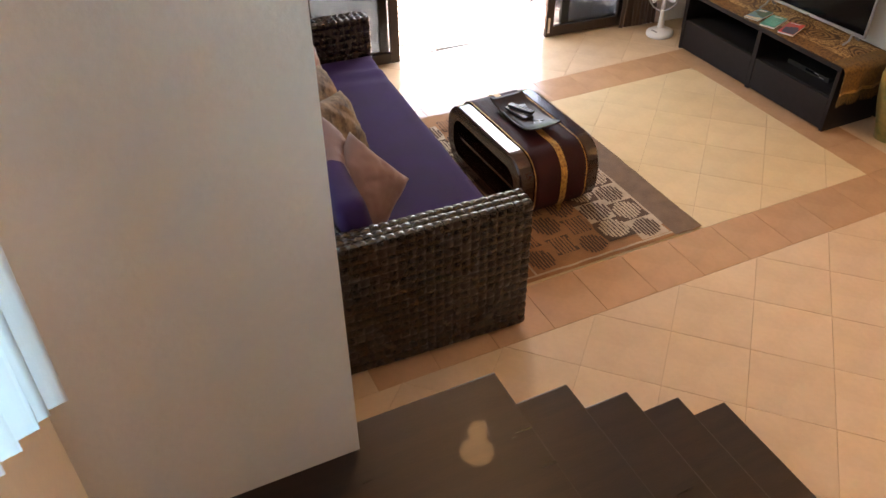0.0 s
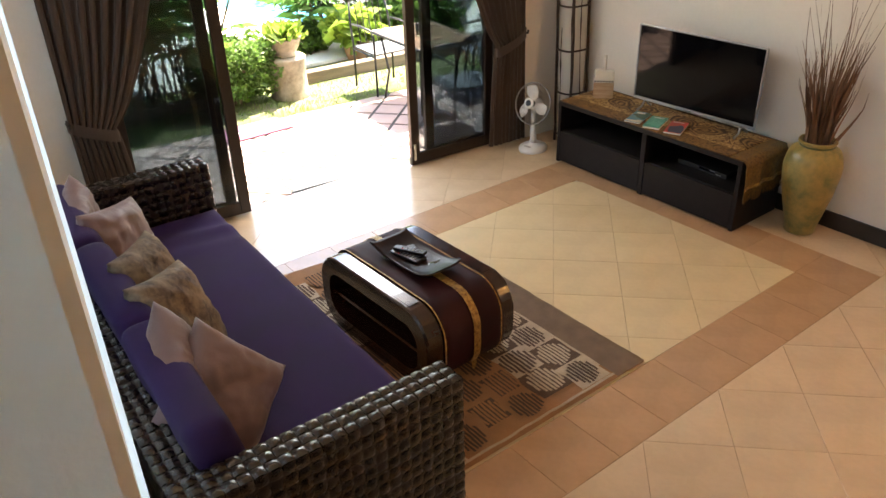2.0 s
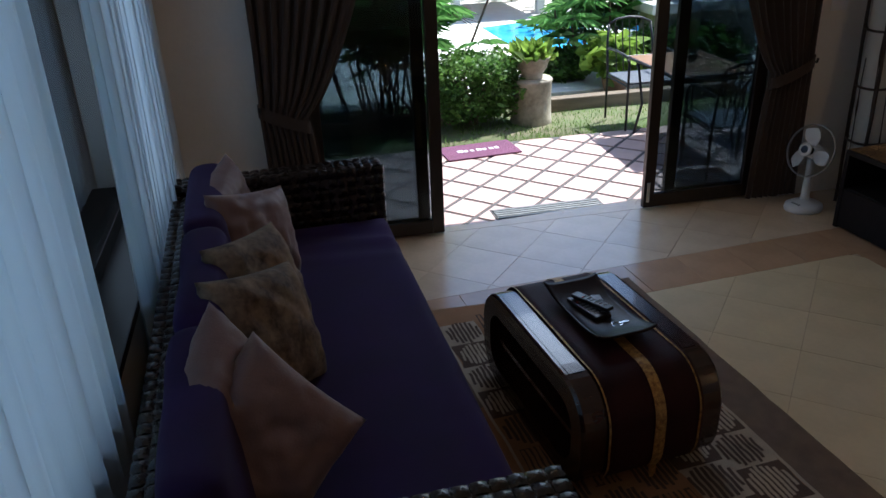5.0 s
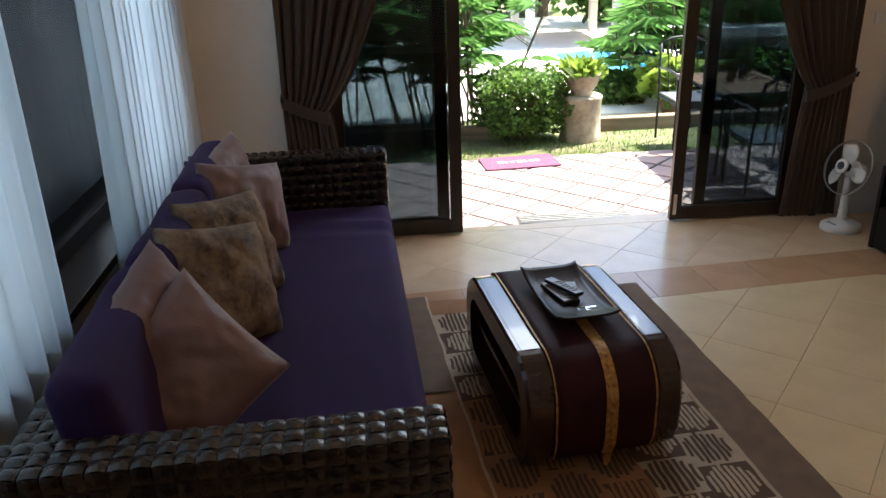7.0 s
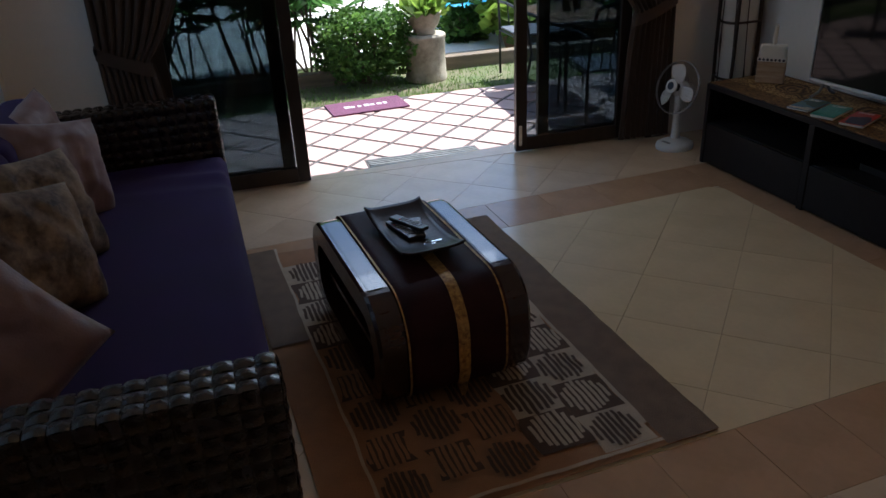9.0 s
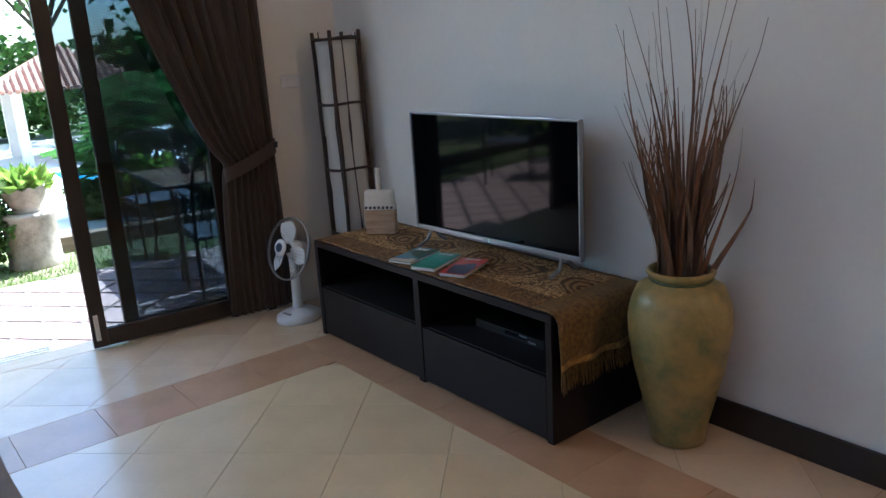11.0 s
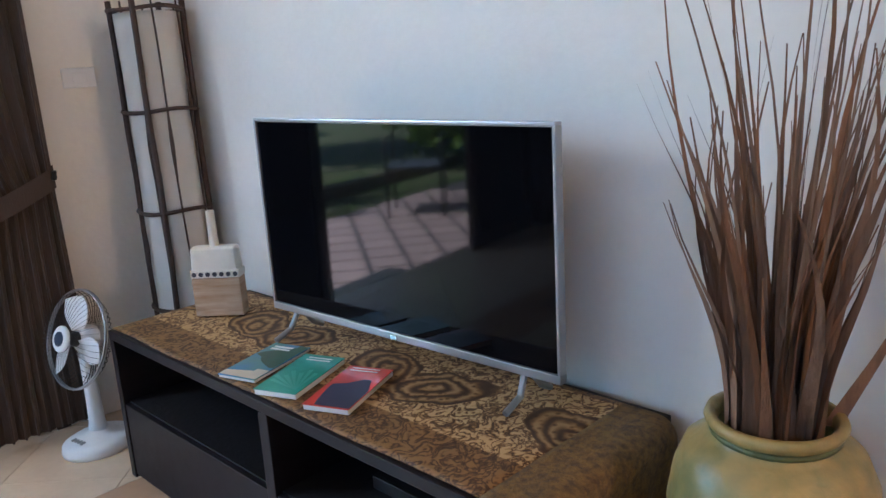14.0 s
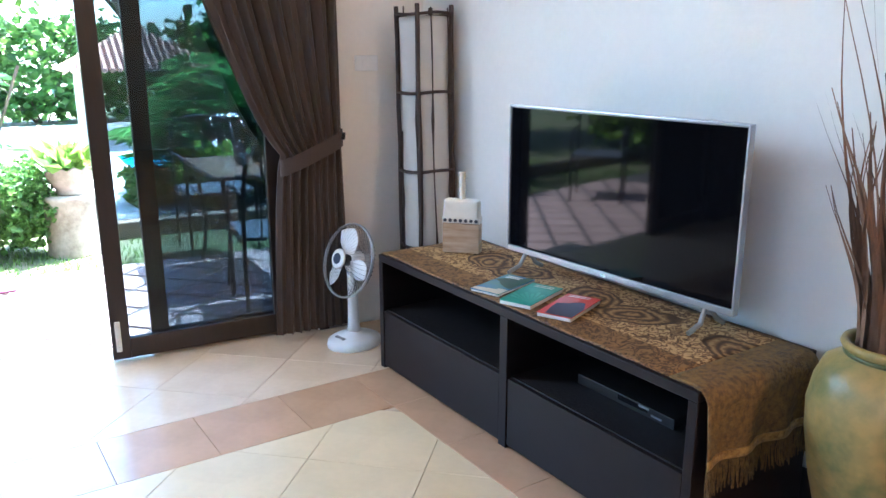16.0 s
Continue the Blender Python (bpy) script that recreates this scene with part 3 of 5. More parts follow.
# three purple back cushions, then the loose cushions leaning on them
for k in range(3):
    y0 = SYN + ARM + 0.02 + k * 0.745
    bm = box((-1.40, y0, 0.53), (-1.24, y0 + 0.735, 0.925), 0.075, 6)
    bmesh.ops.subdivide_edges(bm, edges=[e for e in bm.edges if e.calc_length() > 0.2], cuts=7, use_grid_fill=True)
    for v in bm.verts:
        v.co.x += -0.14 * (v.co.z - 0.53) + 0.014 * noise.noise(v.co * 4)
        v.co.z += 0.016 * noise.noise(v.co * 3 + Vector((k, 0, 0)))
    tagged(part("back_cushion", bm, M_purple, smooth=True, m=SOFA), "purple cotton back cushion standing on the sofa", "cushion", "back cushions of the sofa")



# ---- rug ----
def rug():
    x0, x1, y0, y1 = -0.52, 0.80, -2.97, -1.0
    r = tagged(thing("rug", "brown and rust wool rug with a pattern of cream combed ovals", "rug", pose(0, 0, 0)), group="")

    def sheet(u, v):
        x, y = x0 + (x1 - x0) * u, y0 + (y1 - y0) * v
        if v > 0.5:
            y -= 0.09 * (x - x0 - 0.6) * (v - 0.5) * 2
        return (x, y, 0.008 + 0.001 * noise.noise((x * 5, y * 5, 0)))
    part("rug_base", grid(sheet, 40, 56, 0.0), M_rug_rust, r, smooth=True)

    def strip(ax0, ax1, ay0, ay1, z, material, name, wob=0.006):
        n = max(2, int(max(ax1 - ax0, ay1 - ay0) / 0.04))
        long_y = (ay1 - ay0) > (ax1 - ax0)

        def f(u, v):
            x, y = ax0 + (ax1 - ax0) * u, ay0 + (ay1 - ay0) * v
            q = noise.noise((x * 9, y * 9, z * 100)) * wob
            return (x + (q if long_y else 0), y + (0 if long_y else q), z)
        return part(name, grid(f, 2 if long_y else n, n if long_y else 2, 0.0), material, r, smooth=True)
    strip(0.60, x1, y0, y1 + 0.0, 0.0145, M_rug_brown, "border")
    strip(x0, -0.36, -1.85, y1 + 0.08, 0.0145, M_rug_brown, "border")
    strip(0.585, 0.600, y0 + 0.12, y1, 0.0155, M_rug_cream, "line")
    strip(-0.36, -0.348, y0 + 0.02, y1 + 0.08, 0.0155, M_rug_cream, "line")
    strip(x0 + 0.05, x1 - 0.2, y0 + 0.02, y0 + 0.035, 0.0155, M_rug_cream, "line")
    rng = random.Random(4)

    def comb(cx, cy, w, h, material, base, k):
        # an oval of short parallel bars
        if base is not None:
            bm = bmesh.new()
            ring = [bm.verts.new((cx + (w / 2 + 0.03) * math.copysign(abs(math.cos(a)) ** 0.6, math.cos(a)), cy + (h / 2 + 0.03) * math.copysign(abs(math.sin(a)) ** 0.6, math.sin(a)), 0.0150)) for a in [2 * math.pi * q / 28 for q in range(28)]]
            bm.faces.new(ring)
            part("patch", bm, base, r)
        bm = bmesh.new()
        for i in range(k):
            t = (i + 0.5) / k * 2 - 1
            half = h / 2 * math.sqrt(max(0.10, 1 - t * t))
            xx = cx + t * w / 2
            a, b = cy - half * rng.uniform(0.85, 1.08), cy + half * rng.uniform(0.85, 1.08)
            bw = w / k * 0.31
            n = 6
            lo_, hi_ = [], []
            for q in range(n + 1):
                y = a + (b - a) * q / n
                wv = 0.006 * noise.noise((xx * 20, y * 20, i))
                lo_.append(bm.verts.new((xx - bw + wv, y, 0.0175)))
                hi_.append(bm.verts.new((xx + bw + wv, y, 0.0175)))
            for q in range(n):
                bm.faces.new((hi_[q], hi_[q + 1], lo_[q + 1], lo_[q]))
        tagged(part("combed_oval", bm, material, r), kind="stuff")
    # a checker of cells: cream ground under dark combs, brown ground under cream combs, rust ground in the middle
    edges = (-0.348, -0.165, 0.015, 0.20, 0.395, 0.585)
    h = 0.198
    for i in range(5):
        for j in range(10):
            xa, xb, ya = edges[i], edges[i + 1], y0 + 0.04 + j * h + (0.07 if i % 2 else 0.0)
            if ya + h > y1 - 0.02:
                continue
            pale = i > 2 or (i == 0 and ya > -1.95)
            odd = (i + j) % 2
            if pale:
                strip(xa, xb, ya, ya + h, 0.0142 + 0.0004 * odd, M_rug_dark if odd else M_rug_cream, "ground_patch", 0.022)
            elif odd:
                strip(xa + 0.02, xb - 0.02, ya + 0.02, ya + h - 0.02, 0.0142, M_rug_dark, "ground_patch", 0.03)
            comb((xa + xb) / 2 + rng.uniform(-0.01, 0.01), ya + h / 2, (xb - xa) * rng.uniform(0.84, 0.98), h * rng.uniform(0.86, 1.0),
                 (M_rug_cream if pale else M_rug_rust) if odd else M_rug_dark, None, 8)
    return r


rug()


# ---- coffee table ----
def coffee_table():
    m = pose(0.045, -2.015, 0, 0, 0, 1.5)
    t = thing("coffee_table", "polished dark wooden coffee table, a rounded hollow loop", "table", m)
    W, Ln, H0 = 0.285, 0.475, 0.455
    Rr = 0.17

    def outline(L, lo, hi, r, n=8):
        pts = []
        for cx, cz, a0 in ((L - r, hi - r, 0), (-L + r, hi - r, 90), (-L + r, lo + r, 180), (L - r, lo + r, 270)):
            for k in range(n + 1):
                a = radians(a0 + 90 * k / n)
                pts.append((cx + r * math.cos(a), cz + r * math.sin(a)))
        return pts
    outer, inner = outline(Ln, 0.018, H0, Rr), outline(Ln - 0.085, 0.10, H0 - 0.09, 0.10)
    bm = bmesh.new()
    rows = [[bm.verts.new((sx * (W - e), y, z)) for y, z in pts] for sx, pts, e in
            ((-1, inner, 0.0), (-1, outer, 0.012), (-1, outer, 0.0), (1, outer, 0.0), (1, outer, 0.012), (1, inner, 0.0))]
    # eased edge: draw the side rings in a little
    for k, (y, z) in enumerate(outer):
        for row, sgn in ((rows[1], -1), (rows[4], 1)):
            row[k].co = Vector((sgn * W, y * 0.978, 0.018 + (z - 0.018) * 0.975 + 0.006))
        for row, sgn in ((rows[2], -1), (rows[3], 1)):
            row[k].co.x = sgn * (W - 0.012)
    n = len(outer)
    for a, b in zip(rows, rows[1:] + rows[:1]):
        for k in range(n):
            bm.faces.new((a[k], a[(k + 1) % n], b[(k + 1) % n], b[k]))
    part("loop_body", bm, M_tablewood, t, smooth=False)
    part("shelf", box((-W + 0.03, -Ln + 0.09, 0.20), (W - 0.03, Ln - 0.09, 0.225), 0.004), M_tablewood, t)
    for sx in (-1, 1):
        part("inlay_strip", grid(lambda u, v, s=sx: (s * (0.205 + 0.055 * u), -0.31 + 0.62 * v, H0 + 0.0025), 2, 8, 0.002), M_tablewood, t)
    # runner cloth laid over the top and both rounded ends, thing of its own
    path = [(y, z) for y, z in outline(Ln + 0.004, 0.014, H0 + 0.004, Rr, 10)]
    top = [p for p in path if p[1] > 0.07]
    arc = sorted(top, key=lambda p: math.atan2(p[0], p[1] - 0.2))
    dense = []
    for p, q in zip(arc, arc[1:]):
        st = max(1, int(math.dist(p, q) / 0.03))
        dense += [(p[0] + (q[0] - p[0]) * k / st, p[1] + (q[1] - p[1]) * k / st) for k in range(st)]
    dense.append(arc[-1])

    def cloth(xa, xb, lift, a=0, b=None):
        pts = dense[a:b]

        def f(u, v):
            i = v * (len(pts) - 1)
            k = min(int(i), len(pts) - 2)
            y, z = pts[k][0] + (pts[k + 1][0] - pts[k][0]) * (i - k), pts[k][1] + (pts[k + 1][1] - pts[k][1]) * (i - k)
            g = lift + 0.004 * max(0, noise.noise((xa + (xb - xa) * u * 1.0, v * 9, 1)))
            d = Vector((y, z - 0.24)).normalized()
            return (xa + (xb - xa) * u + 0.004 * noise.noise((v * 6, 2, u)), y + d.x * g, z + d.y * g)
        return grid(f, 10, len(pts) * 2, 0.002)
    r = thing("table_runner", "maroon cloth runner with gold band over the coffee table", "cloth", m)
    part("cloth", cloth(-0.185, 0.195, 0.004), M_runner, r, smooth=True)
    part("gold_band", cloth(-0.005, 0.038, 0.010), M_gold, r, "gold brocade band")
    for xa in (-0.186, 0.178):
        part("hem", cloth(xa, xa + 0.007, 0.0065), M_gold, r, "pale gold stitched hem")
    y, z = dense[0]
    bm = bmesh.new()
    for k in range(7):
        add_tube(bm, [(0.004 + k * 0.005, y - 0.008, z + 0.01), (0.006 + k * 0.0045, y - 0.012, z - 0.03), (0.012 + k * 0.002, y - 0.010, z - 0.055)], 0.0015, 5)
    part("tassel", bm, M_gold, r)
    return m


TABLE_M = coffee_table()


# ---- low television cabinet ----
CX0, CX1, CY0, CY1, CZ = 2.352, 2.862, -2.43, -0.795, 0.50


def tv_cabinet():
    c = thing("tv_cabinet", "low black-brown television cabinet with two open shelves and drawers", "cabinet")
    P = 0.03
    part("top_panel", box((CX0, CY0, CZ - P), (CX1, CY1, CZ), 0.003), M_cab, c)
    part("bottom_panel", box((CX0 + 0.004, CY0 + P, 0.012), (CX1, CY1 - P, 0.04), 0.003), M_cab, c)
    ym = -1.645
    for y in (CY0, CY1 - P):
        part("side_panel", box((CX0, y, 0.0), (CX1, y + P, CZ - P), 0.003), M_cab, c)
    part("divider", box((CX0, ym - 0.02, 0.0), (CX1, ym + 0.02, CZ - P), 0.003), M_cab, c)
    # back panel and shelves carry the recess shade in their colour
    part("back_panel", box((CX1 - 0.012, CY0 + P, 0.04), (CX1 - 0.002, CY1 - P, CZ - P)), M_cab_shade, c)
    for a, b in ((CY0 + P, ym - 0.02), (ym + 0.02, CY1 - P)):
        part("shelf", box((CX0 + 0.02, a, 0.245), (CX1 - 0.012, b, 0.262)), M_cab_shade, c)
        part("drawer_front", box((CX0 + 0.003, a + 0.003, 0.016), (CX0 + 0.021, b - 0.003, 0.258), 0.003), M_cab, c)
    return c


tv_cabinet()


def television():
    m = Matrix.Translation((2.685, -1.772, 0)) @ pose(0, 0, 0, 0, 0, 2.6)
    t = thing("television", "flat black television with a thin silver bezel, switched off", "television", m)
    w, z0, z1 = 0.494, 0.582, 1.130
    part("back_shell", box((0.004, -w + 0.01, z0 + 0.01), (0.030, w - 0.01, z1 - 0.01), 0.008), M_black, t)
    part("screen", box((-0.008, -w + 0.012, z0 + 0.022), (0.004, w - 0.012, z1 - 0.010)), M_screen, t)
    for a, b in (((-0.013, -w, z0), (0.012, w, z0 + 0.021)), ((-0.013, -w, z1 - 0.007), (0.012, w, z1)),
                 ((-0.013, -w, z0 + 0.021), (0.012, -w + 0.008, z1 - 0.007)), ((-0.013, w - 0.008, z0 + 0.021), (0.012, w, z1 - 0.007))):
        part("bezel", box(a, b, 0.0025), M_silver, t)
    part("badge", box((-0.0155, -0.012, z0 + 0.002), (-0.0132, 0.012, z0 + 0.014), 0.001), M_chrome, t)
    for y in (-0.40, 0.40):
        part("foot", tube([(-0.085, y, 0.521), (-0.03, y, 0.54), (0.0, y * 0.985, z0 + 0.01)], 0.008, 8), M_silver, t)
        part("foot", tube([(0.085, y, 0.521), (0.05, y, 0.54), (0.01, y * 0.985, z0 + 0.01)], 0.008, 8), M_silver, t)
    return t


television()


# ---- tall glazed jar with dried leaves ----
def jar_and_leaves():
    m = pose(2.715, -2.70, 0)
    pr = [(0.088, 0.0), (0.096, 0.006), (0.102, 0.06), (0.126, 0.16), (0.155, 0.28), (0.174, 0.40), (0.178, 0.47), (0.168, 0.53), (0.150, 0.575), (0.118, 0.597), (0.104, 0.606),
          (0.103, 0.615), (0.112, 0.622), (0.117, 0.632), (0.113, 0.641), (0.102, 0.642), (0.094, 0.632), (0.092, 0.60), (0.13, 0.54), (0.16, 0.42), (0.12, 0.2), (0.06, 0.04)]
    j = tagged(part("jar", lathe(pr, 48, 0.012), M_pot, smooth=True, m=m), "tall mottled green and gold glazed clay jar", "jar")
    g = thing("dried_leaves", "bunch of long dried brown palm leaves standing in the jar", "dried plant", m)
    rng = random.Random(11)
    for i in range(130):
        a, lean = rng.uniform(0, 2 * math.pi), abs(rng.gauss(0, 1))
        L = rng.uniform(0.74, 1.04) if i % 6 == 0 else rng.uniform(0.34, 0.70)
        r0 = rng.uniform(0.0, 0.075)
        out = 0.025 + 0.070 * min(lean, 2.0) * (0.4 + 0.6 * L / 0.9)
        w = rng.uniform(0.0035, 0.006) if i % 6 == 0 else rng.uniform(0.006, 0.0145)
        tw, bend = rng.uniform(0, math.pi), rng.gauss(0, 0.075)
        ca, sa = math.cos(a), math.sin(a)

        def f(u, v, r0=r0, a=a, out=out, L=L, w=w, tw=tw, bend=bend, ca=ca, sa=sa):
            r = r0 + out * v ** 1.7 + 0.032 * math.sin(7 * v + tw) * v + (0.05 * max(0.0, v - 0.72) * math.sin(9 * tw))
            z = 0.30 + (L + 0.28) * v
            ww = w * (0.35 + 1.0 * math.sin(math.pi * min(1.0, v * 0.9 + 0.18))) * (1 - v ** 2.2) + 0.0012
            th = a + tw + v * 1.2
            k = (u - 0.5) * 2
            px, py = r * ca - bend * v * v * sa, r * sa + bend * v * v * ca
            lim = (XR - 0.02) - 2.715
            return (min(px + k * ww * math.cos(th), lim), py + k * ww * math.sin(th), z + 0.3 * ww * abs(k))
        part("leaf", grid(f, 2, 12, 0.0), M_reed, g, smooth=True)
    return j


jar_and_leaves()

# ---- loose cushions on the sofa ----
def lean(x, y, z, face, tilt, spin=0.0):
    """A cushion that faces `face` degrees from +x towards +y, tipped back by tilt, spun in its plane."""
    return Matrix.Translation((x, y, z)) @ pose(0, 0, 0, 0, 0, face + 90) @ pose(0, 0, 0, -tilt, 0, 0) @ pose(0, 0, 0, 0, spin, 0)


G = "loose cushions on the sofa"
pillow("throw_cushion", (0.42, 0.40), 0.075, M_mauve, "mauve satin cushion leaning in the far sofa corner", lean(-1.265, -1.10, 0.755, -20, 12, -8), group=G, seed=2)
pillow("throw_cushion", (0.43, 0.41), 0.085, M_mauve, "mauve satin cushion leaning on the back cushions", lean(-1.185, -1.36, 0.735, -45, 20, 14), group=G, seed=1)
pillow("throw_cushion", (0.43, 0.41), 0.085, M_floral, "beige cushion with a dark floral print", lean(-1.205, -1.84, 0.745, -34, 24, 10), group=G, seed=3)
pillow("throw_cushion", (0.43, 0.43), 0.09, M_floral, "beige cushion with a dark floral print", lean(-1.215, -2.15, 0.735, -40, 27, 16), group=G, seed=4)
pillow("throw_cushion", (0.42, 0.42), 0.08, M_mauve, "mauve satin cushion with creased corners", lean(-1.345, -2.57, 0.765, -20, 14, -17), group=G, seed=5)
pillow("throw_cushion", (0.42, 0.42), 0.09, M_mauve, "mauve satin cushion leaning on another cushion", lean(-1.265, -2.67, 0.705, -72, 28, -34), group=G, seed=6)

M_rim = mat("dark_green_glaze", (0.10, 0.11, 0.035), 0.4, dark=0.6, scale=15, bump=0.2)
jar = bpy.data.objects["jar"]
part("rim_band", lathe([(0.1045, 0.604), (0.1085, 0.609), (0.1085, 0.614), (0.1045, 0.617)], 40), M_rim, jar, "dark green glazed band", smooth=True)

# ---- tray with remote controls on the coffee table ----
M_tray = mat("dark_lacquer_tray", (0.022, 0.010, 0.007), 0.34, dark=0.5, scale=6, bump=0.08, spec=0.16)
TRAY = pose(0.062, -2.018, 0.469, 0, 0, 2)


def tray():
    def f(u, v):
        x, y = (u - 0.5) * 0.23, (v - 0.5) * 0.47
        e = abs(2 * v - 1)
        flare = 1 + 0.06 * e ** 2
        return (x * flare, y, 0.004 + 0.040 * e ** 2.6 + 0.014 * abs(2 * u - 1) ** 5)
    t = tagged(part("tray", grid(f, 16, 32, 0.008), M_tray, smooth=True, m=TRAY), "dark wooden tray with upturned ends on the table runner", "tray")
    return t


tray()
M_btn = mat("grey_rubber_button", (0.30, 0.30, 0.31), 0.6, bump=0.0)
M_red = mat("red_rubber_button", (0.45, 0.03, 0.03), 0.5, bump=0.0)


def remote(m, L, label):
    r = tagged(part("remote_control", box((-0.022, -L / 2, 0.0), (0.022, L / 2, 0.016), 0.005, 3), M_black, m=m), label, "remote control")
    for i in range(3):
        for j in range(6):
            part("button", box((-0.014 + i * 0.0105, -L * 0.36 + j * L * 0.11, 0.0155), (-0.007 + i * 0.0105, -L * 0.36 + j * L * 0.11 + 0.008, 0.0185), 0.001), M_red if (i, j) == (0, 5) else M_btn, r)
    return r


remote(TRAY @ pose(-0.03, 0.04, 0.014, 0, 0, 10), 0.19, "black remote control lying in the tray")
remote(TRAY @ pose(0.03, 0.03, 0.014, 0, 0, -14), 0.17, "black remote control lying in the tray")
remote(TRAY @ pose(0.0, 0.045, 0.034, 0, 4, 24), 0.18, "black remote control lying across two others")
keys = thing("key_ring", "small bunch of steel keys lying in the tray", "keys", TRAY @ pose(0.02, -0.11, 0.014))
part("ring", tube([(0.016 * math.cos(a), 0.016 * math.sin(a), 0.004) for a in [2 * math.pi * k / 16 for k in range(17)]], 0.0015, 6), M_chrome, keys)
for k in range(3):
    kb = box((-0.005, 0.014, 0.001 + 0.003 * k), (0.005, 0.055, 0.003 + 0.003 * k), 0.0006, 1)
    part("key", kb, M_chrome, keys, m=pose(0, 0, 0, 0, 0, 200 + 35 * k))


# ---- paisley cover, magazines and bottle on the cabinet ----
def paisley():
    """Gold cloth with dark curls, a row of ringed brown medallions down its middle and brown borders."""
    m = bpy.data.materials.new("paisley_cloth")
    m.use_nodes = True
    n, l = m.node_tree.nodes, m.node_tree.links
    b = n["Principled BSDF"]

    def op(kind, a, c=None, d=None):
        o = n.new("ShaderNodeMath")
        o.operation = kind
        for k, v in enumerate((a, c, d)):
            if v is None:
                continue
            if isinstance(v, (int, float)):
                o.inputs[k].default_value = v
            else:
                l.new(v, o.inputs[k])
        return o.outputs[0]
    co, wob, sep = n.new("ShaderNodeTexCoord"), n.new("ShaderNodeTexNoise"), n.new("ShaderNodeSeparateXYZ")
    wob.inputs["Scale"].default_value, wob.inputs["Detail"].default_value = 9, 3
    l.new(co.outputs["Object"], wob.inputs["Vector"])
    l.new(co.outputs["Object"], sep.inputs[0])
    w = op("MULTIPLY_ADD", wob.outputs["Fac"], 0.12, -0.06)
    x = op("ADD", op("SUBTRACT", sep.outputs[0], 2.66), w)
    y = op("ADD", op("SUBTRACT", op("PINGPONG", op("ADD", sep.outputs[1], 5.03), 0.29), 0.20), op("MULTIPLY", x, 0.55))
    d = op("SQRT", op("ADD", op("MULTIPLY", op("MULTIPLY", x, 1.25), op("MULTIPLY", x, 1.25)), op("MULTIPLY", y, y)))
    rings = op("MULTIPLY_ADD", op("SINE", op("MULTIPLY", d, 150)), 0.5, 0.5)
    curl, v2 = n.new("ShaderNodeTexNoise"), n.new("ShaderNodeTexVoronoi")
    curl.inputs["Scale"].default_value, curl.inputs["Detail"].default_value, curl.inputs["Distortion"].default_value = 26, 2, 1.6
    v2.inputs["Scale"].default_value = 58
    l.new(co.outputs["Object"], curl.inputs["Vector"])
    l.new(co.outputs["Object"], v2.inputs["Vector"])
    # thin dark curls where the noise crosses a level, and dots between them
    line = op("MULTIPLY", op("ABSOLUTE", op("SUBTRACT", curl.outputs["Fac"], 0.5)), 11)
    ground = op("MINIMUM", op("MINIMUM", line, 1.0), op("MULTIPLY", v2.outputs["Distance"], 2.6))
    inside = op("LESS_THAN", d, 0.125)
    leafy = op("ADD", op("MULTIPLY", op("MULTIPLY", rings, 0.62), op("MINIMUM", op("MULTIPLY", v2.outputs["Distance"], 2.2), 1.0)), 0.03)
    core = op("ADD", op("MULTIPLY", leafy, inside), op("MULTIPLY", ground, op("SUBTRACT", 1.0, inside)))
    edge = op("GREATER_THAN", op("ABSOLUTE", op("SUBTRACT", sep.outputs[0], 2.66)), 0.165)
    fac = op("MULTIPLY", core, op("SUBTRACT", 1.0, op("MULTIPLY", edge, 0.55)))
    ramp = n.new("ShaderNodeValToRGB")
    e = ramp.color_ramp.elements
    e[0].position, e[0].color = 0.05, (0.055, 0.024, 0.008, 1)
    e[1].position, e[1].color = 0.95, (0.50, 0.33, 0.145, 1)
    e2 = ramp.color_ramp.elements.new(0.42)
    e2.color = (0.22, 0.115, 0.034, 1)
    l.new(fac, ramp.inputs["Fac"])
    l.new(ramp.outputs["Color"], b.inputs["Base Color"])
    b.inputs["Roughness"].default_value = 0.7
    bp = n.new("ShaderNodeBump")
    bp.inputs["Strength"].default_value, bp.inputs["Distance"].default_value = 0.3, 0.003
    l.new(fac, bp.inputs["Height"])
    l.new(bp.outputs["Normal"], b.inputs["Normal"])
    return m


M_paisley = paisley()
M_paisley_edge = mat("olive_brown_brocade", (0.20, 0.115, 0.030), 0.7, second=(0.07, 0.036, 0.012), scale=60, fine=160, bump=0.5)


